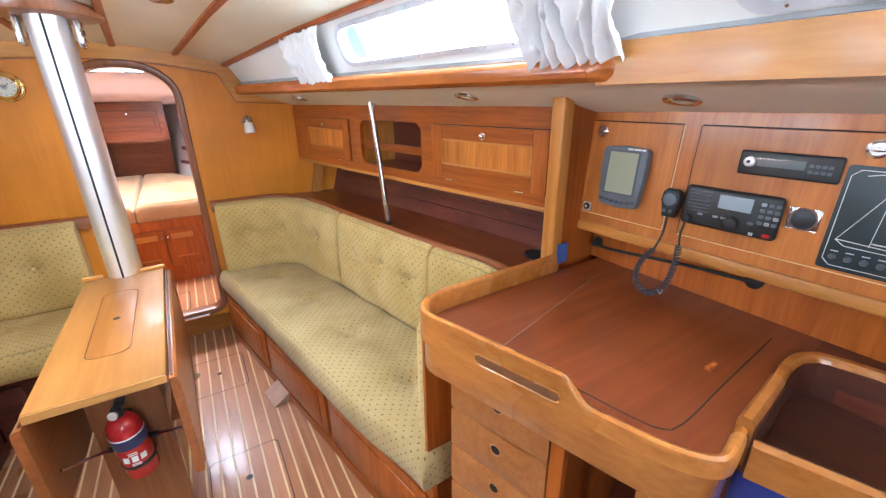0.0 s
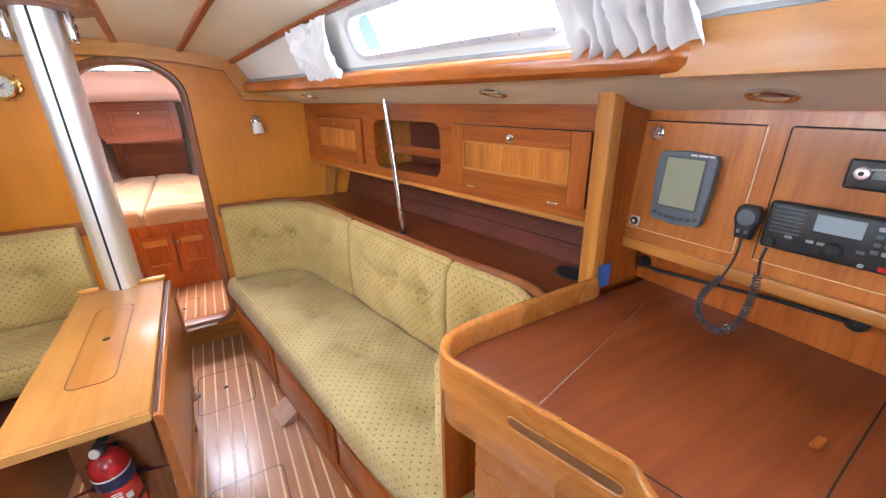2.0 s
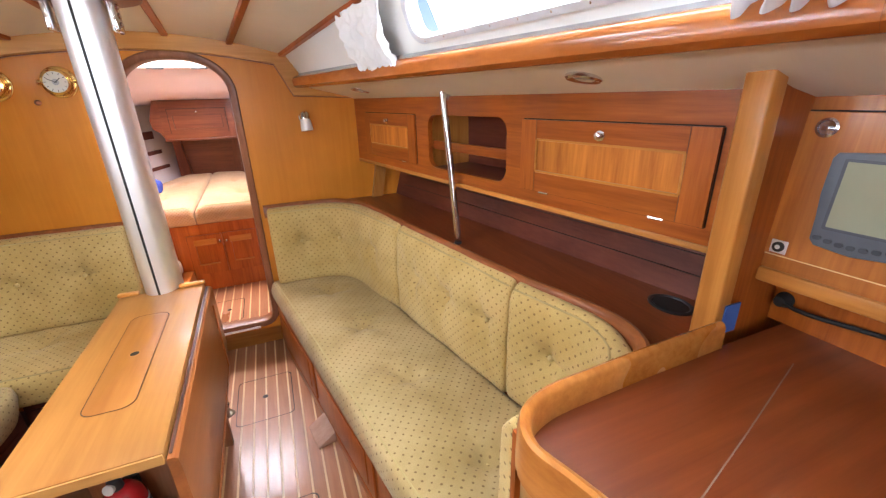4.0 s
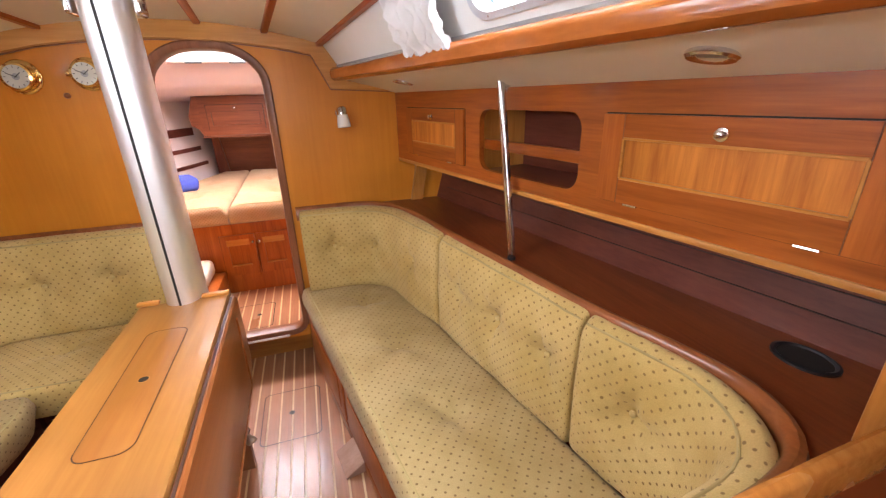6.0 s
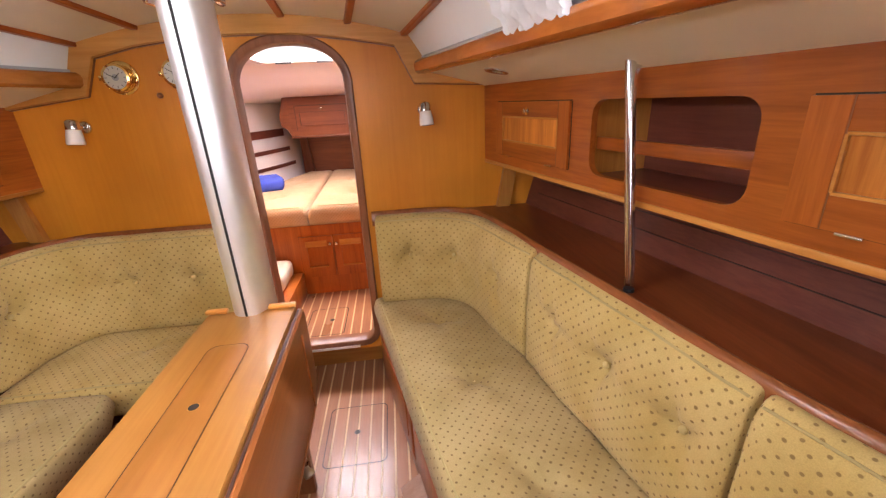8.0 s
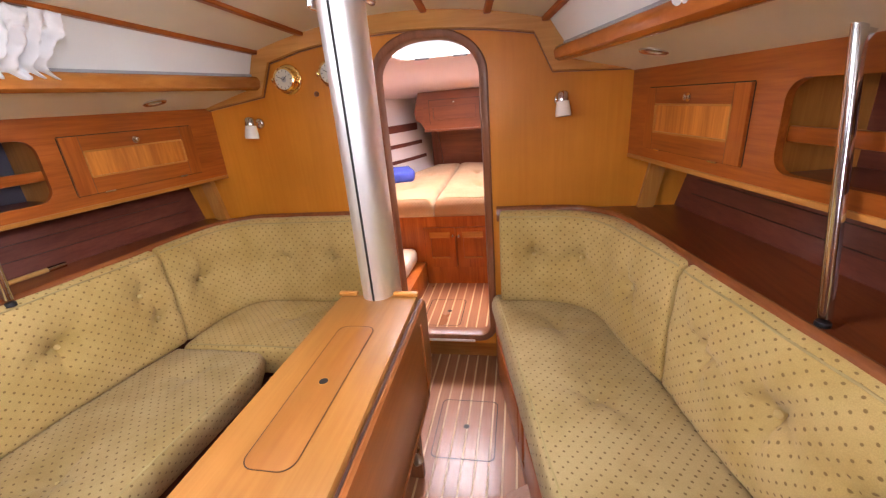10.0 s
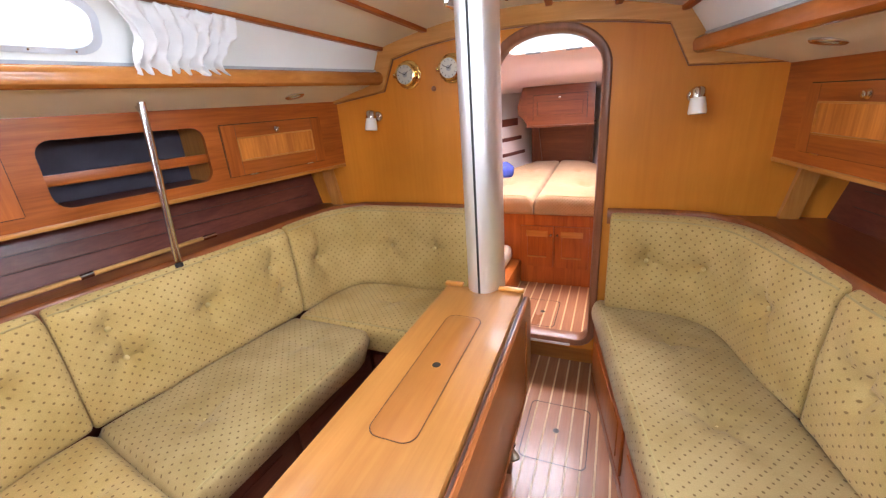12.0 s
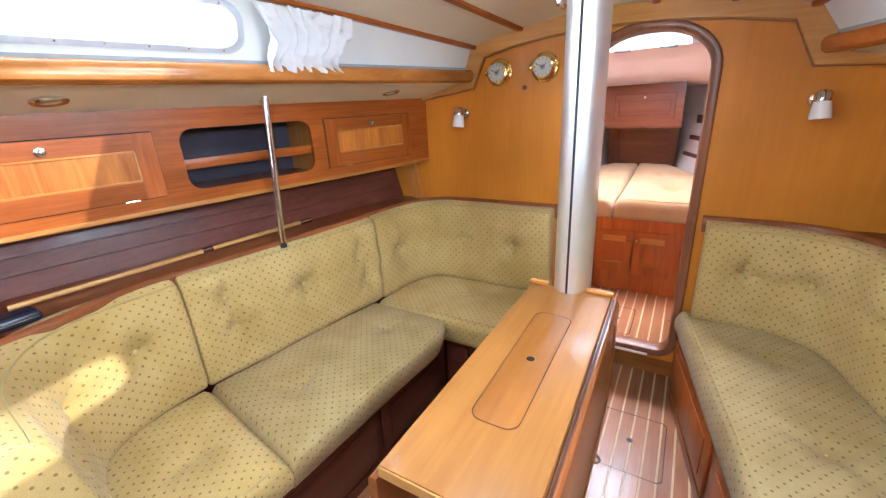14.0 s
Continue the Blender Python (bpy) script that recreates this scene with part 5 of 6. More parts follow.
# small socket plate
sk = thing("socket_plate", "small steel socket plate with a black outlet", "socket", m=PM)
part("plate", box(0.030 + DX, 0.058 + DX, -0.0062, -0.0046, 0.034, 0.060, 0.001, 1), ALLOY, sk)
part("outlet", turned((0.044 + DX, -0.006, 0.047), (0, -1, 0), [(0, 0.010), (0.004, 0.010), (0.005, 0.006)], 16), BLACK, sk)
part("pin", turned((0.044 + DX, -0.0105, 0.047), (0, -1, 0), [(0, 0.0045), (0.001, 0.0045)], 12), WHITE, sk)

# chart plotter
cp = thing("chart_plotter", "grey chart plotter with a blank greenish screen on the panel", "chart plotter", m=PM @ Matrix.Translation((DX, 0, 0)))
cx, cz, w, h = 0.1525, 0.152, 0.132, 0.166
YUP = Matrix.Rotation(radians(90), 4, "X")
shape = [(-w / 2, h / 2 - 0.012), (-w / 2 + 0.006, h / 2 - 0.002), (0, h / 2 + 0.003), (w / 2 - 0.006, h / 2 - 0.002), (w / 2, h / 2 - 0.012), (w / 2, 0.01), (w / 2 - 0.004, -0.03), (w / 2 - 0.006, -h / 2 + 0.012), (w / 2 - 0.014, -h / 2 + 0.002), (0, -h / 2 - 0.004), (-w / 2 + 0.014, -h / 2 + 0.002), (-w / 2 + 0.006, -h / 2 + 0.012), (-w / 2 + 0.004, -0.03), (-w / 2, 0.01)]
part("case", prism([(cx + x, cz + z) for x, z in shape], 0.0046, 0.030, 0.005, m=YUP), GREY, cp)
part("bezel", prism(rrect(cx, cz + 0.012, 0.094, 0.122, 0.004), 0.0295, 0.0312, m=YUP), plain("slate_bezel", (0.06, 0.07, 0.09), 0.4), cp)
part("screen", prism(rrect(cx, cz + 0.012, 0.084, 0.112, 0.002), 0.0305, 0.0318, m=YUP), LCD, cp, "blank greenish screen")
for k in range(7):
    x = cx - 0.048 + 0.016 * k
    z = cz - 0.062 - 0.009 * math.cos((k - 3) / 3 * 1.2)
    part("key", prism(rrect(x, z, 0.012, 0.008, 0.0035, 3), 0.0295, 0.0325, m=YUP), plain("key_grey", (0.05, 0.06, 0.075), 0.5), cp)
for x0, x1 in ((0.008, 0.022), (0.025, 0.045), (0.047, 0.058)):
    part("lettering", prism([(cx + x0, cz + 0.0755), (cx + x1, cz + 0.0755), (cx + x1, cz + 0.0795), (cx + x0, cz + 0.0795)], 0.0298, 0.0304, m=YUP), SILVER_INK, cp)

# car stereo
cs = thing("car_stereo", "black car stereo set into the instrument panel", "stereo", m=PM @ Matrix.Translation((DX + 0.004, 0, 0.009)))
part("face", box(0.416, 0.591, -0.016, -0.0046, 0.191, 0.243, 0.005, 3), BLACK, cs)
part("display", box(0.450, 0.535, -0.0172, -0.0155, 0.211, 0.230, 0.001, 1), plain("stereo_display", (0.16, 0.18, 0.19), 0.15), cs)
part("trim_bar", box(0.440, 0.510, -0.0178, -0.0158, 0.2255, 0.2285, 0.0006, 1), CHROME, cs)
part("dial", turned((0.438, -0.016, 0.219), (0, -1, 0), [(0, 0.0115), (0.008, 0.0105), (0.010, 0.008), (0.0102, 0.004)], 22), ALLOY, cs, "silver volume knob")
part("dial_cap", turned((0.438, -0.0262, 0.219), (0, -1, 0), [(0, 0.004), (0.0006, 0.004)], 14), BLACK, cs)
for k in range(8):
    part("key", box(0.540 + 0.010 * (k % 4), 0.548 + 0.010 * (k % 4), -0.0175, -0.0158, 0.206 + 0.012 * (k // 4), 0.213 + 0.012 * (k // 4), 0.001, 1), GREY, cs)

# marine radio with its handset
rd = thing("marine_radio", "black marine radio with a small screen and keypad", "radio", m=PM @ Matrix.Translation((DX + 0.006, 0, 0.007)))
part("body", box(0.323, 0.521, -0.0260, -0.0046, 0.0585, 0.154, 0.009, 3), BLACK, rd)
part("screen", box(0.400, 0.468, -0.0275, -0.0250, 0.110, 0.142, 0.001, 1), LCD_BLUE, rd, "pale blue-grey screen")
for k in range(7):
    part("grille_slot", box(0.334, 0.384, -0.0272, -0.0250, 0.094 + 0.008 * k, 0.0975 + 0.008 * k, 0.001, 1), GREY, rd)
for k in range(12):
    x, z = 0.483 + 0.0135 * (k % 3), 0.090 + 0.0135 * (k // 3)
    part("key", box(x, x + 0.010, -0.0285, -0.0255, z, z + 0.008, 0.0015, 1), GREY_LIGHT if k % 4 == 1 else GREY, rd)
part("dial", turned((0.436, -0.0260, 0.081), (0, -1, 0), [(0, 0.0155), (0.012, 0.014), (0.015, 0.010), (0.0155, 0.003)], 22), RUBBER, rd)
part("knob", turned((0.342, -0.0260, 0.073), (0, -1, 0), [(0, 0.010), (0.010, 0.009), (0.012, 0.003)], 18), RUBBER, rd)
for x, mt in ((0.362, GREY_LIGHT), (0.395, GREY_LIGHT), (0.412, GREY_LIGHT), (0.466, GREY)):
    part("button", box(x, x + 0.012, -0.0280, -0.0255, 0.086, 0.092, 0.001, 1), mt, rd)
part("red_button", box(0.499, 0.513, -0.0285, -0.0255, 0.064, 0.073, 0.002, 1), RED, rd, "small red distress button")
part("white_button", box(0.474, 0.482, -0.0285, -0.0255, 0.063, 0.070, 0.001, 1), GREY_LIGHT, rd)

mc = thing("radio_handset", "black fist microphone hanging by its coiled cord", "microphone", m=PM @ Matrix.Translation((DX, 0, 0)))
hx, hz = 0.300, 0.106
part("shell", prism([(hx - 0.021, hz + 0.030), (hx - 0.012, hz + 0.038), (hx + 0.012, hz + 0.038), (hx + 0.021, hz + 0.030), (hx + 0.024, hz + 0.008), (hx + 0.018, hz - 0.012), (hx + 0.015, hz - 0.034), (hx - 0.015, hz - 0.034), (hx - 0.018, hz - 0.012), (hx - 0.024, hz + 0.008)], 0.008, 0.036, 0.008, m=YUP, seg=3), BLACK, mc)
part("grille", turned((hx, -0.036, hz + 0.012), (0, -1, 0), [(0, 0.017), (0.002, 0.016), (0.003, 0.01)], 22), GREY, mc)
for dx in (-0.007, 0.007):
    part("key", box(hx + dx - 0.004, hx + dx + 0.004, -0.039, -0.035, hz - 0.022, hz - 0.012, 0.0015, 1), GREY, mc)
part("bracket", box(hx - 0.010, hx + 0.010, -0.011, -0.0046, hz - 0.01, hz + 0.015, 0.002), CHROME, mc)
part("lead", tube([(hx, -0.028, hz - 0.034), (hx - 0.002, -0.028, hz - 0.08), (hx - 0.012, -0.035, hz - 0.125)], 0.0028, 8), BLACK, mc)
loop_pts = smooth_path([Vector(p) for p in ((hx - 0.012, -0.035, hz - 0.125), (hx - 0.030, -0.055, hz - 0.165), (hx - 0.024, -0.07, hz - 0.212), (hx + 0.016, -0.075, hz - 0.232), (hx + 0.048, -0.07, hz - 0.205), (hx + 0.056, -0.055, hz - 0.15), (hx + 0.054, -0.05, hz - 0.095))], 0.0012)
coil = []
for i, p in enumerate(loop_pts):
    t = (loop_pts[min(i + 1, len(loop_pts) - 1)] - loop_pts[max(i - 1, 0)]).normalized()
    u = t.cross(Vector((0, 1, 0.1))).normalized()
    v = u.cross(t)
    a = i * 1.15
    coil.append(p + u * 0.0068 * math.cos(a) + v * 0.0068 * math.sin(a))
rings = []
for i, p in enumerate(coil):
    t = (coil[min(i + 1, len(coil) - 1)] - coil[max(i - 1, 0)]).normalized()
    u = t.orthogonal().normalized()
    c0 = loop_pts[i]
    u = (p - c0).normalized()
    v = u.cross(t).normalized()
    rings.append([p + u * 0.0021 * math.cos(q) + v * 0.0021 * math.sin(q) for q in (0, 1.257, 2.513, 3.77, 5.027)])
part("coiled_cord", loft(rings), plain("grey_cord", (0.05, 0.055, 0.07), 0.5), mc)
part("lead", tube([(hx + 0.054, -0.05, hz - 0.095), (hx + 0.050, -0.05, hz - 0.06), (hx + 0.052, -0.045, hz - 0.036)], 0.0028, 8), BLACK, mc)

# loudspeaker and switch panel
sp = thing("panel_speaker", "small round loudspeaker in a chrome square on the panel", "speaker", m=PM @ Matrix.Translation((DX - 0.004, 0, 0.006)))
part("plate", box(0.537, 0.591, -0.0066, -0.0046, 0.094, 0.140, 0.003, 2), CHROME, sp)
part("ring", loft([circle((0.564, -y, 0.117), (0, 1, 0), r, 30) for r, y in ((0.0245, 0.0066), (0.024, 0.010), (0.021, 0.010), (0.0195, 0.007))], caps=False), CHROME, sp)
part("cone", turned((0.564, -0.0066, 0.117), (0, -1, 0), [(0, 0.0205), (0.0015, 0.0195), (0.002, 0.012), (0.003, 0.010), (0.0034, 0.002)], 26), BLACK, sp)

sw = thing("switch_panel", "black electrical switch panel with a white sailboat drawing", "switch panel", m=PM @ Matrix.Translation((DX, 0, 0)))
face = part("face", prism(rrect(0.705, 0.138, 0.21, 0.205, 0.006, 3), 0.0046, 0.0075, 0.001, m=YUP), plain("switch_black", (0.02, 0.035, 0.04), 0.35), sw)


def stroke(pts, w, name="line"):
    bm = bmesh.new()
    for (xa, za), (xb, zb) in zip(pts, pts[1:]):
        d = Vector((xb - xa, 0, zb - za))
        n = Vector((-d.z, 0, d.x)).normalized() * w
        a, b = Vector((xa, -0.0076, za)), Vector((xb, -0.0076, zb))
        k = Vector((0, -0.0005, 0))
        loft([[a - n, a + n, a + n + k, a - n + k], [b - n, b + n, b + n + k, b - n + k]], bm=bm)
    return part(name, bm, SILVER_INK, face, smooth=False)


c = 0.012
stroke([(0.608 + c, 0.232), (0.802 - c, 0.232), (0.802, 0.232 - c), (0.802, 0.044 + c), (0.802 - c, 0.044), (0.608 + c, 0.044), (0.608, 0.044 + c), (0.608, 0.232 - c), (0.608 + c, 0.232)], 0.0007, "border")
stroke([(0.617, 0.097), (0.757, 0.090), (0.752, 0.083), (0.632, 0.086), (0.617, 0.097)], 0.0009, "hull_line")
stroke([(0.666, 0.092), (0.672, 0.200), (0.619, 0.099)], 0.0006, "rigging_line")
stroke([(0.672, 0.200), (0.754, 0.092)], 0.0005, "rigging_line")
stroke([(0.668, 0.10), (0.722, 0.10)], 0.0012, "boom_line")
stroke([(0.630, 0.222), (0.650, 0.227), (0.672, 0.221)], 0.0008, "mark")
for k in range(8):
    x = 0.622 + 0.023 * k
    part("switch", turned((x, -0.0075, 0.062), (0, -1, 0), [(0, 0.006), (0.005, 0.006), (0.008, 0.0045), (0.0085, 0.001)], 14), GREY, face)
    part("legend", box(x - 0.006, x + 0.006, -0.0081, -0.0074, 0.0725, 0.0745), SILVER_INK, face)

# recess behind the desk with its cable
solid("wall_recess", box(1.42, 1.44, 0.3, 1.416, DZ, 1.115), RED_Z, "mahogany back of the recess under the panel", "wall", kind="structure")
cab = thing("power_cable", "black power cable with plug along the recess", "cable", (1.41, 1.2, 1.0))
part("plug", turned((1.419, 1.392, 1.0), (-1, 0, 0), [(0, 0.017), (0.006, 0.017), (0.010, 0.013), (0.024, 0.011), (0.026, 0.004)], 18), RUBBER, cab)
part("lead", tube([(1.398, 1.385, 1.0), (1.392, 1.34, 0.998), (1.405, 1.24, 1.004), (1.412, 1.10, 1.018), (1.412, 0.99, 1.026), (1.405, 0.955, 1.030)], 0.0045, 10), RUBBER, cab)
part("grommet", turned((1.419, 0.945, 1.032), (-1, 0, 0), [(0, 0.019), (0.012, 0.018), (0.018, 0.010), (0.019, 0.002)], 18), RUBBER, cab)
solid("small_socket", box(1.335, 1.345, 1.118, 1.129, DZ, DZ + 0.010, 0.002), WHITE, "tiny white connector lying on the desk", "connector")

# ---------------------------------------------------------------- fire extinguisher under the table
ex = thing("fire_extinguisher", "red fire extinguisher clipped under the table's end", "fire extinguisher", (-0.004, 1.925, 0.345))
ax = Vector((-0.06, -0.05, 1)).normalized()
p = Vector((0.004, 1.930, 0.345))
part("cylinder", turned(p, ax, [(0, 0.036), (0.006, 0.043), (0.02, 0.045), (0.185, 0.045), (0.205, 0.041), (0.222, 0.030), (0.232, 0.016)], 32), RED, ex)
part("label_band", turned(p, ax, [(0.128, 0.0454), (0.129, 0.0458), (0.165, 0.0458), (0.166, 0.0454)], 32), plain("navy_label", (0.02, 0.03, 0.09), 0.4), ex)
part("label_stripe", turned(p, ax, [(0.166, 0.0454), (0.1665, 0.0459), (0.171, 0.0459), (0.1715, 0.0454)], 32), WHITE, ex)
for k in range(3):
    a = radians(-115 + 28 * k)
    c = p + ax * 0.088 + Vector((math.cos(a) * 0.0457, math.sin(a) * 0.0457, 0))
    b = box(-0.008, 0.008, -0.0006, 0.0004, -0.010, 0.010)
    part("pictogram", b, WHITE, ex).matrix_basis = Matrix.Translation(c) @ Matrix.Rotation(a + radians(90), 4, "Z")
for h, w in ((0.112, 0.05), (0.105, 0.04), (0.07, 0.05), (0.064, 0.03)):
    a = radians(-88)
    c = p + ax * h + Vector((math.cos(a) * 0.0455, math.sin(a) * 0.0455, 0))
    part("lettering", box(-0.012, 0.012, -0.0012, 0.0002, -0.0012, 0.0012), WHITE, ex).matrix_basis = Matrix.Translation(c) @ Matrix.Rotation(a + radians(90), 4, "Z")
part("valve", turned(p + ax * 0.228, ax, [(0, 0.015), (0.03, 0.014), (0.034, 0.010)], 18), BLACK, ex)
part("gauge", turned(p + ax * 0.245 + Vector((-0.006, -0.012, 0)), (-0.3, -1, 0.25), [(0, 0.012), (0.008, 0.013), (0.009, 0.010)], 20), PAPER, ex, "small round pressure gauge")
part("lever", box(-0.016, 0.012, 1.915, 1.975, 0.602, 0.610, 0.003), BLACK, ex)
part("bracket", turned(p + ax * 0.05, ax, [(0, 0.0465), (0.012, 0.0465)], 30), BLACK, ex)
part("bracket_back", box(-0.02, 0.012, 1.968, 1.98, 0.36, 0.55), BLACK, ex)

# loose things
solid("wooden_wedge", prism([(0, 0), (0.078, 0), (0.078, 0.050), (0.0, 0.006)], -0.075, 0.075, 0.002, m=Matrix.Translation((0.428, 2.49, 0.0005)) @ Matrix.Rotation(radians(11), 4, "Z") @ XZ), wood("pale_wedge", (0.42, 0.25, 0.18), (0.55, 0.36, 0.27), "x", 0.5), "pale wooden wedge lying by the settee base", "wedge")
cup = thing("cup_holder", "black oval cup holder let into the shelf", "cup holder", (1.36, 1.61, 0.886))
part("ring", loft([[(1.375 + r * math.cos(t) * 0.8, 1.615 + r * math.sin(t) * 1.0, 0.886 + h) for t in [2 * math.pi * i / 32 for i in range(32)]] for r, h in ((0.060, 0.0), (0.060, 0.005), (0.054, 0.007), (0.049, 0.004), (0.048, 0.001))], caps=False), BLACK, cup)
part("well", loft([[(1.375 + r * math.cos(t) * 0.8, 1.615 + r * math.sin(t) * 1.0, 0.8868 + h) for t in [2 * math.pi * i / 32 for i in range(32)]] for r, h in ((0.049, 0.0), (0.049, 0.0015))]), SHADE, cup)
rodm = wood("golden_slat", (0.48, 0.25, 0.07), (0.64, 0.38, 0.13), "y", 0.3)
sl = thing("loose_slat", "thin golden teak slat with chrome ends lying on the shelf", "slat", (-1.31, 2.1, 0.89))
part("slat", rod((-1.36, 1.60, 0.898), (-1.25, 2.60, 0.898), 0.009, 10), rodm, sl)
for a, b in (((-1.252, 2.58, 0.898), (-1.246, 2.64, 0.898)), ((-1.30, 2.14, 0.900), (-1.296, 2.18, 0.900))):
    part("clip", rod(a, b, 0.011, 10), CHROME, sl)
sg = thing("dark_case", "small dark blue glossy case lying on the shelf", "case", (-1.23, 1.55, 0.886))
bm = box(-1.275, -1.195, 1.42, 1.635, 0.887, 0.918, 0.013, 3)
part("shell", bm, plain("dark_blue_gloss", (0.02, 0.03, 0.06), 0.2), sg)
part("lid_line", box(-1.277, -1.193, 1.43, 1.625, 0.902, 0.9035), CHROME, sg)

# ---------------------------------------------------------------- forward cabin

def bow(y):
    """Half breadth of the forward cabin at berth height."""
    return float(np.interp(y, [3.33, 4.0, 4.6, 5.2, 5.9], [1.0, 0.86, 0.64, 0.37, 0.12]))


def bow_mid(y):
    """The forward cabin's middle line, which bears a little to port."""
    return FC - 0.045 * max(0.0, y - 4.2)


FC = -0.03
solid("floor_forward_base", box(-0.7, 0.75, 3.332, 3.96, 0.172, 0.186), DARK_Y, "dark sub-floor of the forward cabin", "floor", kind="structure")
for sd, nm in ((1, "starboard"), (-1, "port")):
    secs = []
    for y in stations(3.335, 5.95, 0.2):
        b = bow(y)
        secs.append([(bow_mid(y) + sd * (b + o), y, z) for o, z in ((-0.12, 0.1), (0.0, 0.68), (0.12, 1.15), (0.16, 1.72), (0.22, 1.72), (0.18, 1.15), (0.06, 0.68), (-0.06, 0.1))])
    solid("wall_forward_" + nm, loft(secs), HULL_WHITE, "white lined hull side of the forward cabin", "wall", kind="structure")
    for z, w in ((1.165, 0.032), (1.02, 0.016), (0.89, 0.014)):
        o = 0.12 * (z - 0.68) / 0.47
        path = [Vector((bow_mid(y) + sd * (bow(y) + min(o, 0.12)), y, z)) for y in stations(4.0, 5.42, 0.2)]
        solid("trim_slat_" + nm, sweep(path, [(-0.012, -w), (0.014, -w), (0.014, w), (-0.012, w)], side=-sd), DARK_Y, "dark mahogany slat along the hull lining", "slat", kind="structure")
solid("wall_forward_end", box(-0.9, 0.85, 5.86, 5.92, 0.1, 1.75), DARK_X, "dark mahogany end wall of the forward cabin", "wall", kind="structure")
# berth front with two small doors
bf = thing("berth_cabinet", "mahogany berth front with two small framed doors", "berth", (0, 3.95, 0.19))
part("board", box(-0.9, 0.85, 3.945, 3.965, 0.188, 0.672), RED_Z, bf)
for x0, x1, kx in ((-0.145, 0.060, 0.045), (0.070, 0.275, 0.085)):
    d = part("door", plate(x1 - x0, 0.275, ((x1 - x0) / 2, 0.1375, 0.12, 0.135, 0.003), -0.012, 0.0), RED_Z, bf)
    d.matrix_basis = Matrix.Translation((x0, 3.945, 0.325))
    part("panel", box(0.04, x1 - x0 - 0.04, -0.005, -0.001, 0.065, 0.21), RED_Z, d)
    bm = bmesh.new()
    part("bead", box(0.04, x1 - x0 - 0.04, -0.015, -0.004, 0.063, 0.071, 0.002, 1), TEAK_X, d, "bright lower bead")
    part("top_rail", box(0.035, x1 - x0 - 0.035, -0.0145, -0.002, 0.205, 0.245, 0.002, 1), TEAK_X, d)
    part("knob", turned((kx - x0, -0.012, 0.222), (0, -1, 0), [(0, 0.008), (0.004, 0.006), (0.010, 0.010), (0.015, 0.009), (0.017, 0.002)], 16), CHROME, d, "round chrome knob")
    part("gap", box(-0.003, 0.0, -0.004, 0.0, 0.0, 0.275), SHADE, d)
# mattresses
MG = "forward berth mattresses"
seat("mattress", "tan dotted berth mattress with a bright sunlit front", [(-0.070, 3.93), (-0.5, 3.93), (-0.83, 3.93)], [(-0.09, 5.43), (-0.20, 5.43), (-0.30, 5.40)], 0.674, 0.79, [(0.3, 0.25), (0.3, 0.6)], FABRIC_BUNK, MG)
seat("mattress", "tan dotted berth mattress beside the first", [(0.78, 3.93), (0.45, 3.93), (-0.060, 3.93)], [(0.16, 5.40), (0.06, 5.43), (-0.08, 5.43)], 0.674, 0.79, [(0.5, 0.25), (0.5, 0.6)], FABRIC_BUNK, MG)
solid("berth_board", prism([(-0.88, 3.95), (0.83, 3.95), (0.18, 5.5), (-0.34, 5.5)], 0.655, 0.672), DARK_Y, "mahogany board under the mattresses", "berth board")
# foot locker at the bow
BOW_X = wood("dark_bow_mahogany", (0.105, 0.026, 0.010), (0.175, 0.048, 0.018), "x", 0.38)
BOW_Z = wood("dark_bow_mahogany_upright", (0.105, 0.026, 0.010), (0.175, 0.048, 0.018), "z", 0.38)
lk = thing("bow_locker", "mahogany locker across the bow with a framed door", "locker", (0, 5.0, 1.13))
part("face", box(-0.316, 0.215, 5.0, 5.02, 1.145, 1.45), BOW_X, lk)
part("wing", prism([(-0.316, 1.145), (-0.316, 1.45), (-0.350, 1.45), (-0.396, 1.30), (-0.390, 1.23), (-0.345, 1.20)], -0.02, 0.0, m=Matrix.Translation((0, 5.0, 0)) @ XZ), BOW_X, lk)
part("bottom", box(-0.322, 0.22, 4.985, 5.44, 1.128, 1.144, 0.004), BOW_X, lk)
d = part("door", plate(0.42, 0.19, (0.21, 0.085, 0.36, 0.11, 0.003), -0.010, 0.0), BOW_X, lk)
d.matrix_basis = Matrix.Translation((-0.262, 5.0, 1.19))
part("panel", box(0.03, 0.39, -0.004, -0.001, 0.025, 0.145), BOW_X, d)
for x0, x1, z0, z1 in ((0.028, 0.392, 0.138, 0.143), (0.028, 0.033, 0.03, 0.14), (0.387, 0.392, 0.03, 0.14), (-0.004, 0.424, 0.19, 0.194), (-0.004, 0.0, 0.0, 0.19), (0.42, 0.424, 0.0, 0.19)):
    part("gap", box(x0, x1, -0.0055, -0.0005, z0, z1), SHADE, d)
part("ledge", box(0.03, 0.39, -0.014, -0.002, 0.028, 0.036, 0.002, 1), BOW_X, d)
part("knob", turned((0.21, -0.010, 0.165), (0, -1, 0), [(0, 0.008), (0.006, 0.005), (0.012, 0.008), (0.014, 0.002)], 14), CHROME, d)
part("back", box(-0.36, 0.20, 5.455, 5.475, 0.68, 1.16), BOW_X, lk)
for sd, x in ((-1, -0.245), (1, 0.09)):
    part("cheek", prism([(x, 0.70), (x + sd * 0.07, 0.70), (x + sd * 0.12, 1.16), (x + sd * 0.055, 1.16)], -0.02, 0.0, m=Matrix.Translation((0, 5.43, 0)) @ XZ), BOW_Z, lk)
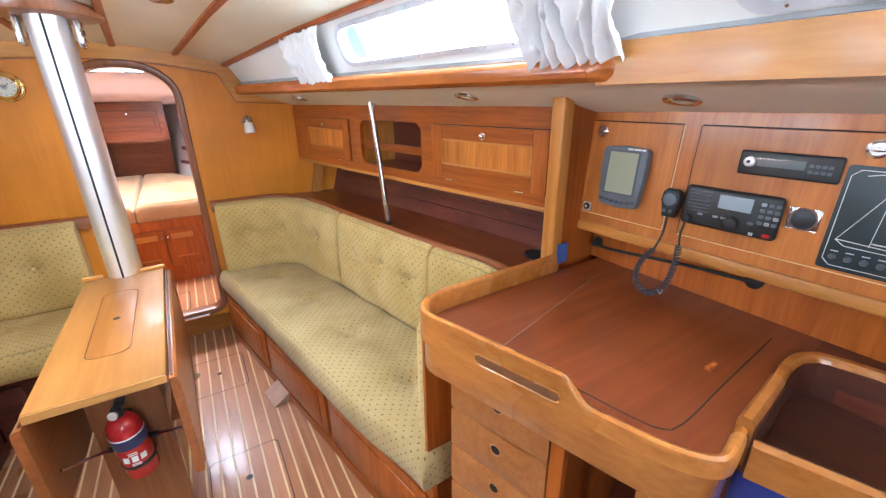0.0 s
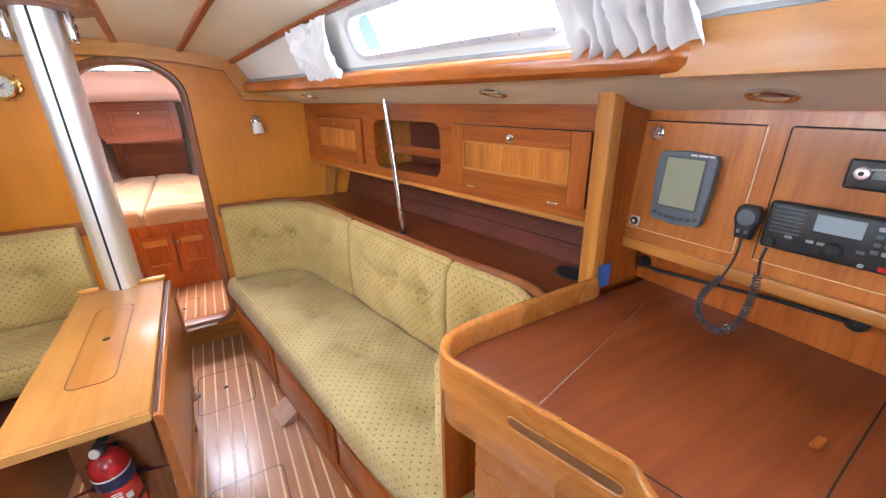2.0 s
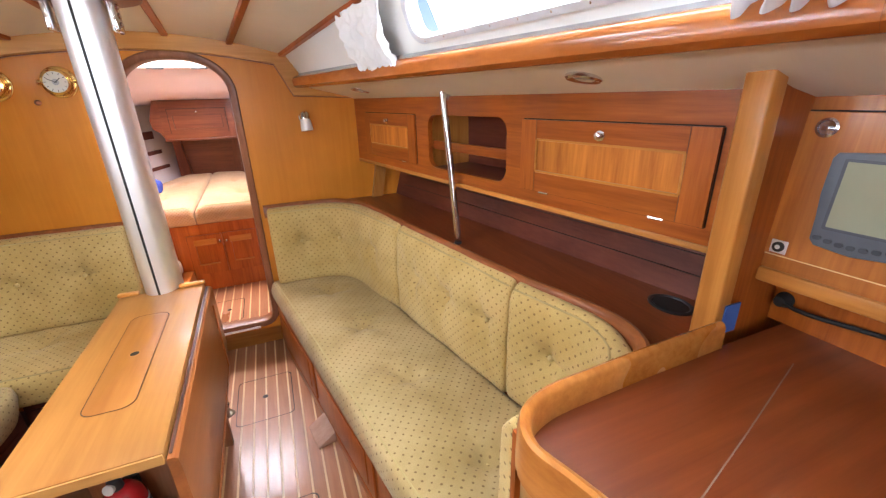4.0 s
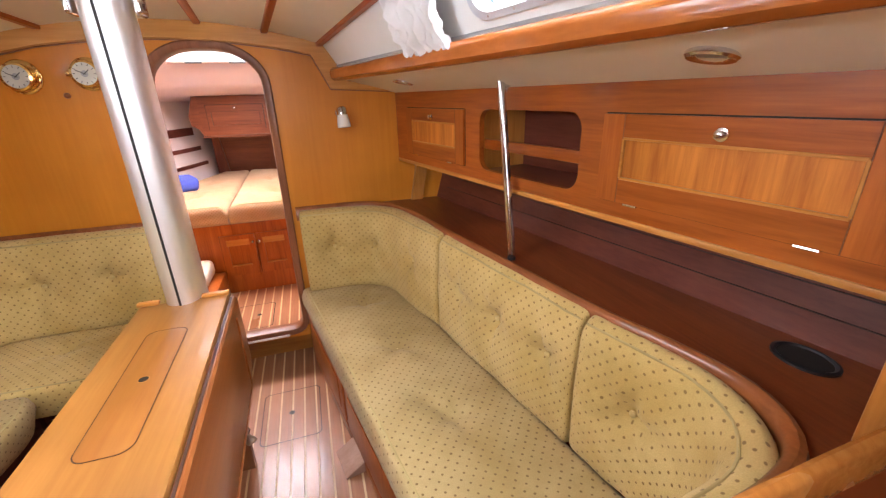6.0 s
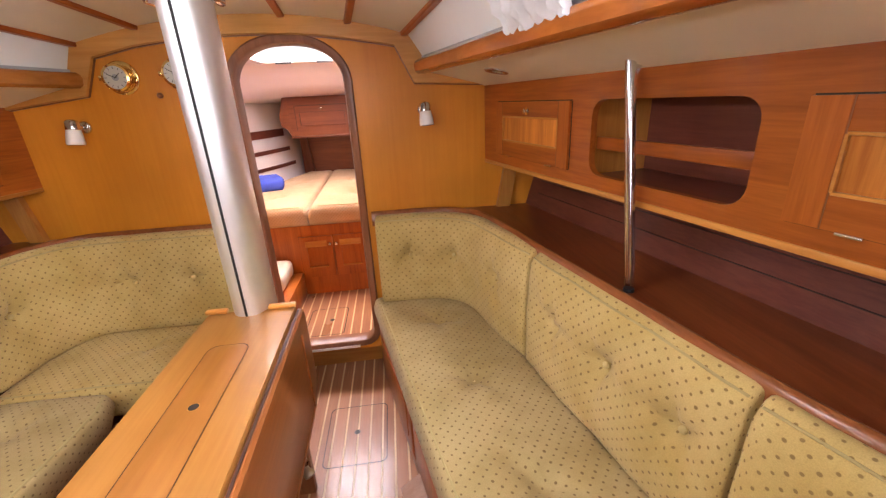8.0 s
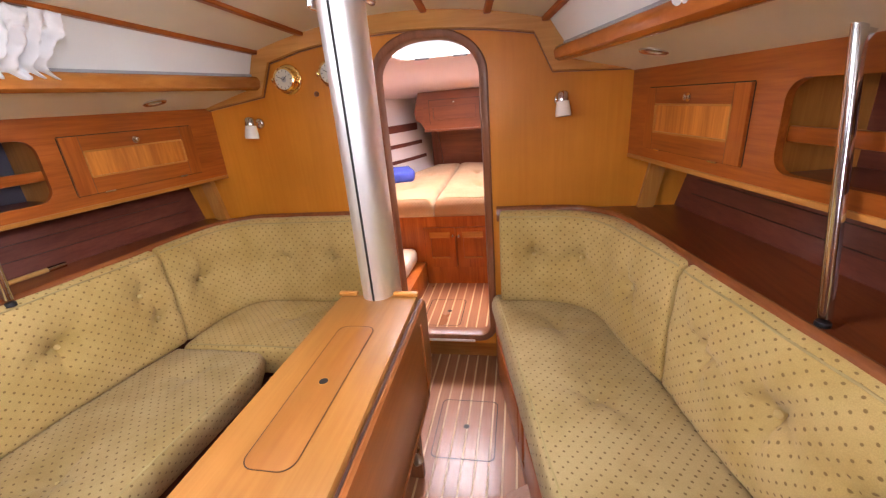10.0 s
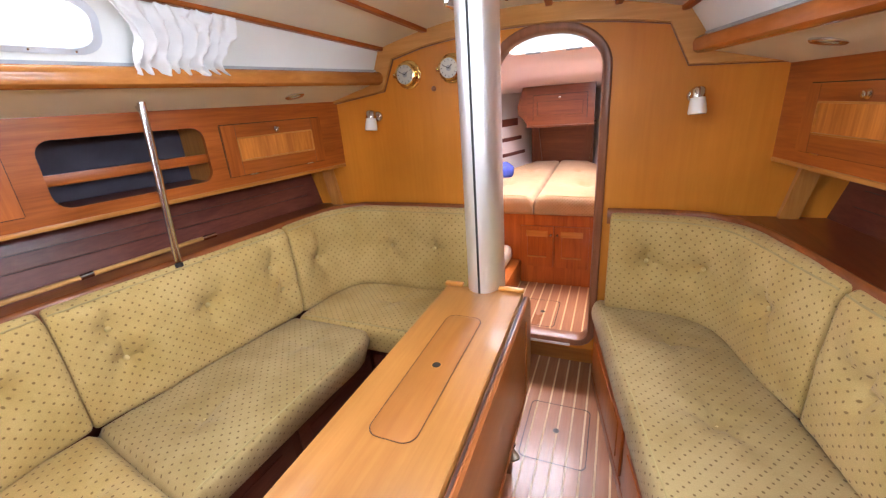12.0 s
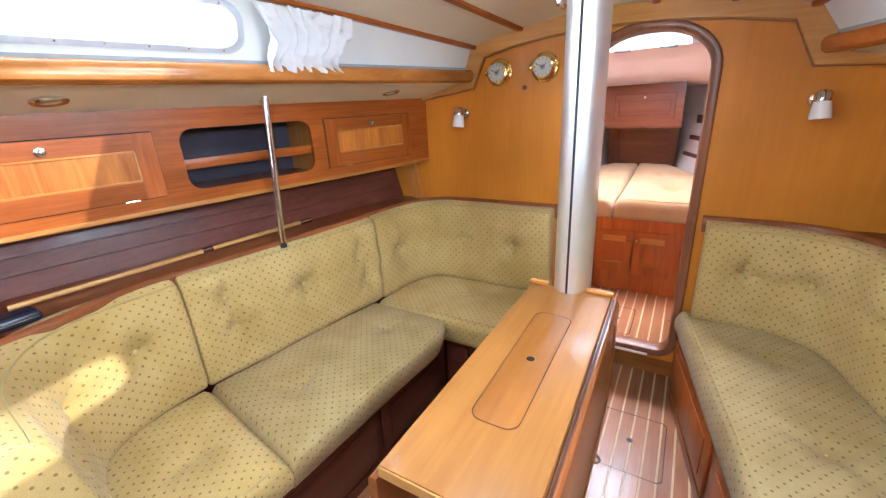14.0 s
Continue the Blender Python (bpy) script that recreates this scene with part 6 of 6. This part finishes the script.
# moulded deckhead with its open-framed hatch
pr = [(3.335, 1.665), (3.50, 1.672), (3.56, 1.675)]
solid_pts = [(4.47, 1.655), (4.55, 1.635), (4.62, 1.585), (4.68, 1.525), (4.76, 1.495), (4.9, 1.465), (5.2, 1.44), (5.9, 1.42)]
PINK = plain("warm_white_moulding", (0.74, 0.60, 0.58), 0.5, 0, 0.05, 3)


def deckhead(pts, x0, x1, bm):
    xs = [x0 + (x1 - x0) * i / 10 for i in range(11)]
    loft([[(x, y, z - 0.05 * ((x - FC) / 0.8) ** 2) for x in xs] + [(x, y + 0.01, z + 0.035) for x in xs[::-1]] for y, z in pts], bm=bm)


bm = bmesh.new()
deckhead(pr, -1.1, 1.05, bm)
deckhead(solid_pts, -1.1, 1.05, bm)
deckhead([(3.56, 1.675), (4.0, 1.672), (4.47, 1.655)], -1.1, -0.33, bm)
deckhead([(3.56, 1.675), (4.0, 1.672), (4.47, 1.655)], 0.27, 1.05, bm)
solid("ceiling_forward", bm, PINK, "warm white moulded deckhead of the forward cabin", "ceiling", kind="structure")
hw = thing("window_forward_hatch", "white framed deck hatch with two black catches", "hatch", (FC, 4.0, 1.69), kind="structure")
rg = [rrect(FC, 4.015, 0.60 - 2 * g, 0.91 - 2 * g, 0.05, 5) for g in (0.0, 0.0, 0.045, 0.05)]
part("window_frame", loft([[(x, y, z) for x, y in r] for r, z in zip(rg, (1.70, 1.655, 1.650, 1.70))], caps=False), WHITE, hw)
g = part("pane", prism(rrect(FC, 4.015, 0.54, 0.85, 0.05), 1.702, 1.708), GLASS, hw)
g.visible_shadow = False
for x in (-0.16, 0.10):
    part("catch", box(x - 0.05, x + 0.05, 4.40, 4.415, 1.640, 1.652, 0.004), BLACK, hw)
bm = box(-0.115, 0.115, -0.15, 0.15, 0.0, 0.095, 0.034, 4)
for v in bm.verts:
    v.co.z *= 1 + 0.25 * noise2(v.co.x * 9, v.co.y * 9, 1.7)
    v.co.x += 0.012 * noise2(v.co.y * 11, v.co.z * 14, 4.4)
bm.transform(pose(-0.475, 4.60, 0.795, 0, 0, 22))
solid("blue_bundle", bm, BLUE, "folded blue cloth bundle on the berth", "bundle")
solid("white_cushion", box(-0.42, -0.20, 3.62, 3.93, 0.36, 0.47, 0.035, 3), plain("cream_cloth", (0.72, 0.62, 0.48), 0.9), "cream seat cushion in the forward cabin", "cushion")
solid("forward_seat", box(-0.60, -0.15, 3.40, 3.94, 0.187, 0.36, 0.005), RED_Z, "low mahogany seat box in the forward cabin", "seat")


# ---------------------------------------------------------------- planked sole
def sole(name, x0, x1, y0, y1, z, pitch, origin, cut=()):
    """Teak planks with pale holly strips between them, each a piece of its own."""
    fl = tagged(new(name), "teak and holly planked sole", "floor", kind="structure")
    a = math.floor((x0 - origin) / pitch)
    plank = strip = None
    xs = origin + a * pitch
    while xs < x1:
        if plank is None:
            bm = box(0.004, pitch - 0.004, 0, y1 - y0, -0.012, 0, 0.0008, 1)
            plank = part("plank", bm, SOLE, fl)
            plank.matrix_basis = Matrix.Translation((xs, y0, z))
            strip = part("strip", box(-0.004, 0.004, 0, y1 - y0, -0.012, -0.0003), HOLLY, fl)
            strip.matrix_basis = Matrix.Translation((xs, y0, z))
        else:
            share(plank, "plank", fl, Matrix.Translation((xs, y0, z)))
            share(strip, "strip", fl, Matrix.Translation((xs, y0, z)))
        xs += pitch
    return fl


def sole_hatch(cx, cy, w, h, z, hole):
    o = rrect(cx, cy, w, h, 0.025, 5)
    bm = loft([[(x, y, z + 0.0006) for x, y in o], [(cx + (x - cx) * (1 + 0.004 / (w / 2)), cy + (y - cy) * (1 + 0.004 / (h / 2)), z + 0.0006) for x, y in o]], caps=False)
    ob = thing("sole_hatch", "lift-out hatch in the planked sole with a finger ring", "floor hatch", (cx, cy, z), "sole hatches")
    part("joint", bm, SHADE, ob)
    part("finger_ring", loft([circle((hole[0], hole[1], z + 0.0008), (0, 0, 1), r, 18) for r in (0.014, 0.0125, 0.0105)], caps=False), plain("dark_bronze", (0.10, 0.075, 0.05), 0.4, 0.7), ob)
    part("finger_hole", turned((hole[0], hole[1], z), (0, 0, 1), [(0, 0.0105), (0.0009, 0.0105)], 18), SHADE, ob)


sole("floor_saloon", -0.6, 0.95, -1.3, BULK + 0.134, 0.0, 0.0545, 0.015)
sole_hatch(0.230, 2.872, 0.258, 0.335, 0.0, (0.229, 2.878))
sole_hatch(0.275, 2.03, 0.27, 0.36, 0.0, (0.275, 2.06))
sole("floor_forward", -0.45, 0.55, 3.335, 3.945, 0.20, 0.0545, 0.015)
sole_hatch(0.035, 3.55, 0.21, 0.30, 0.20, (0.06, 3.56))
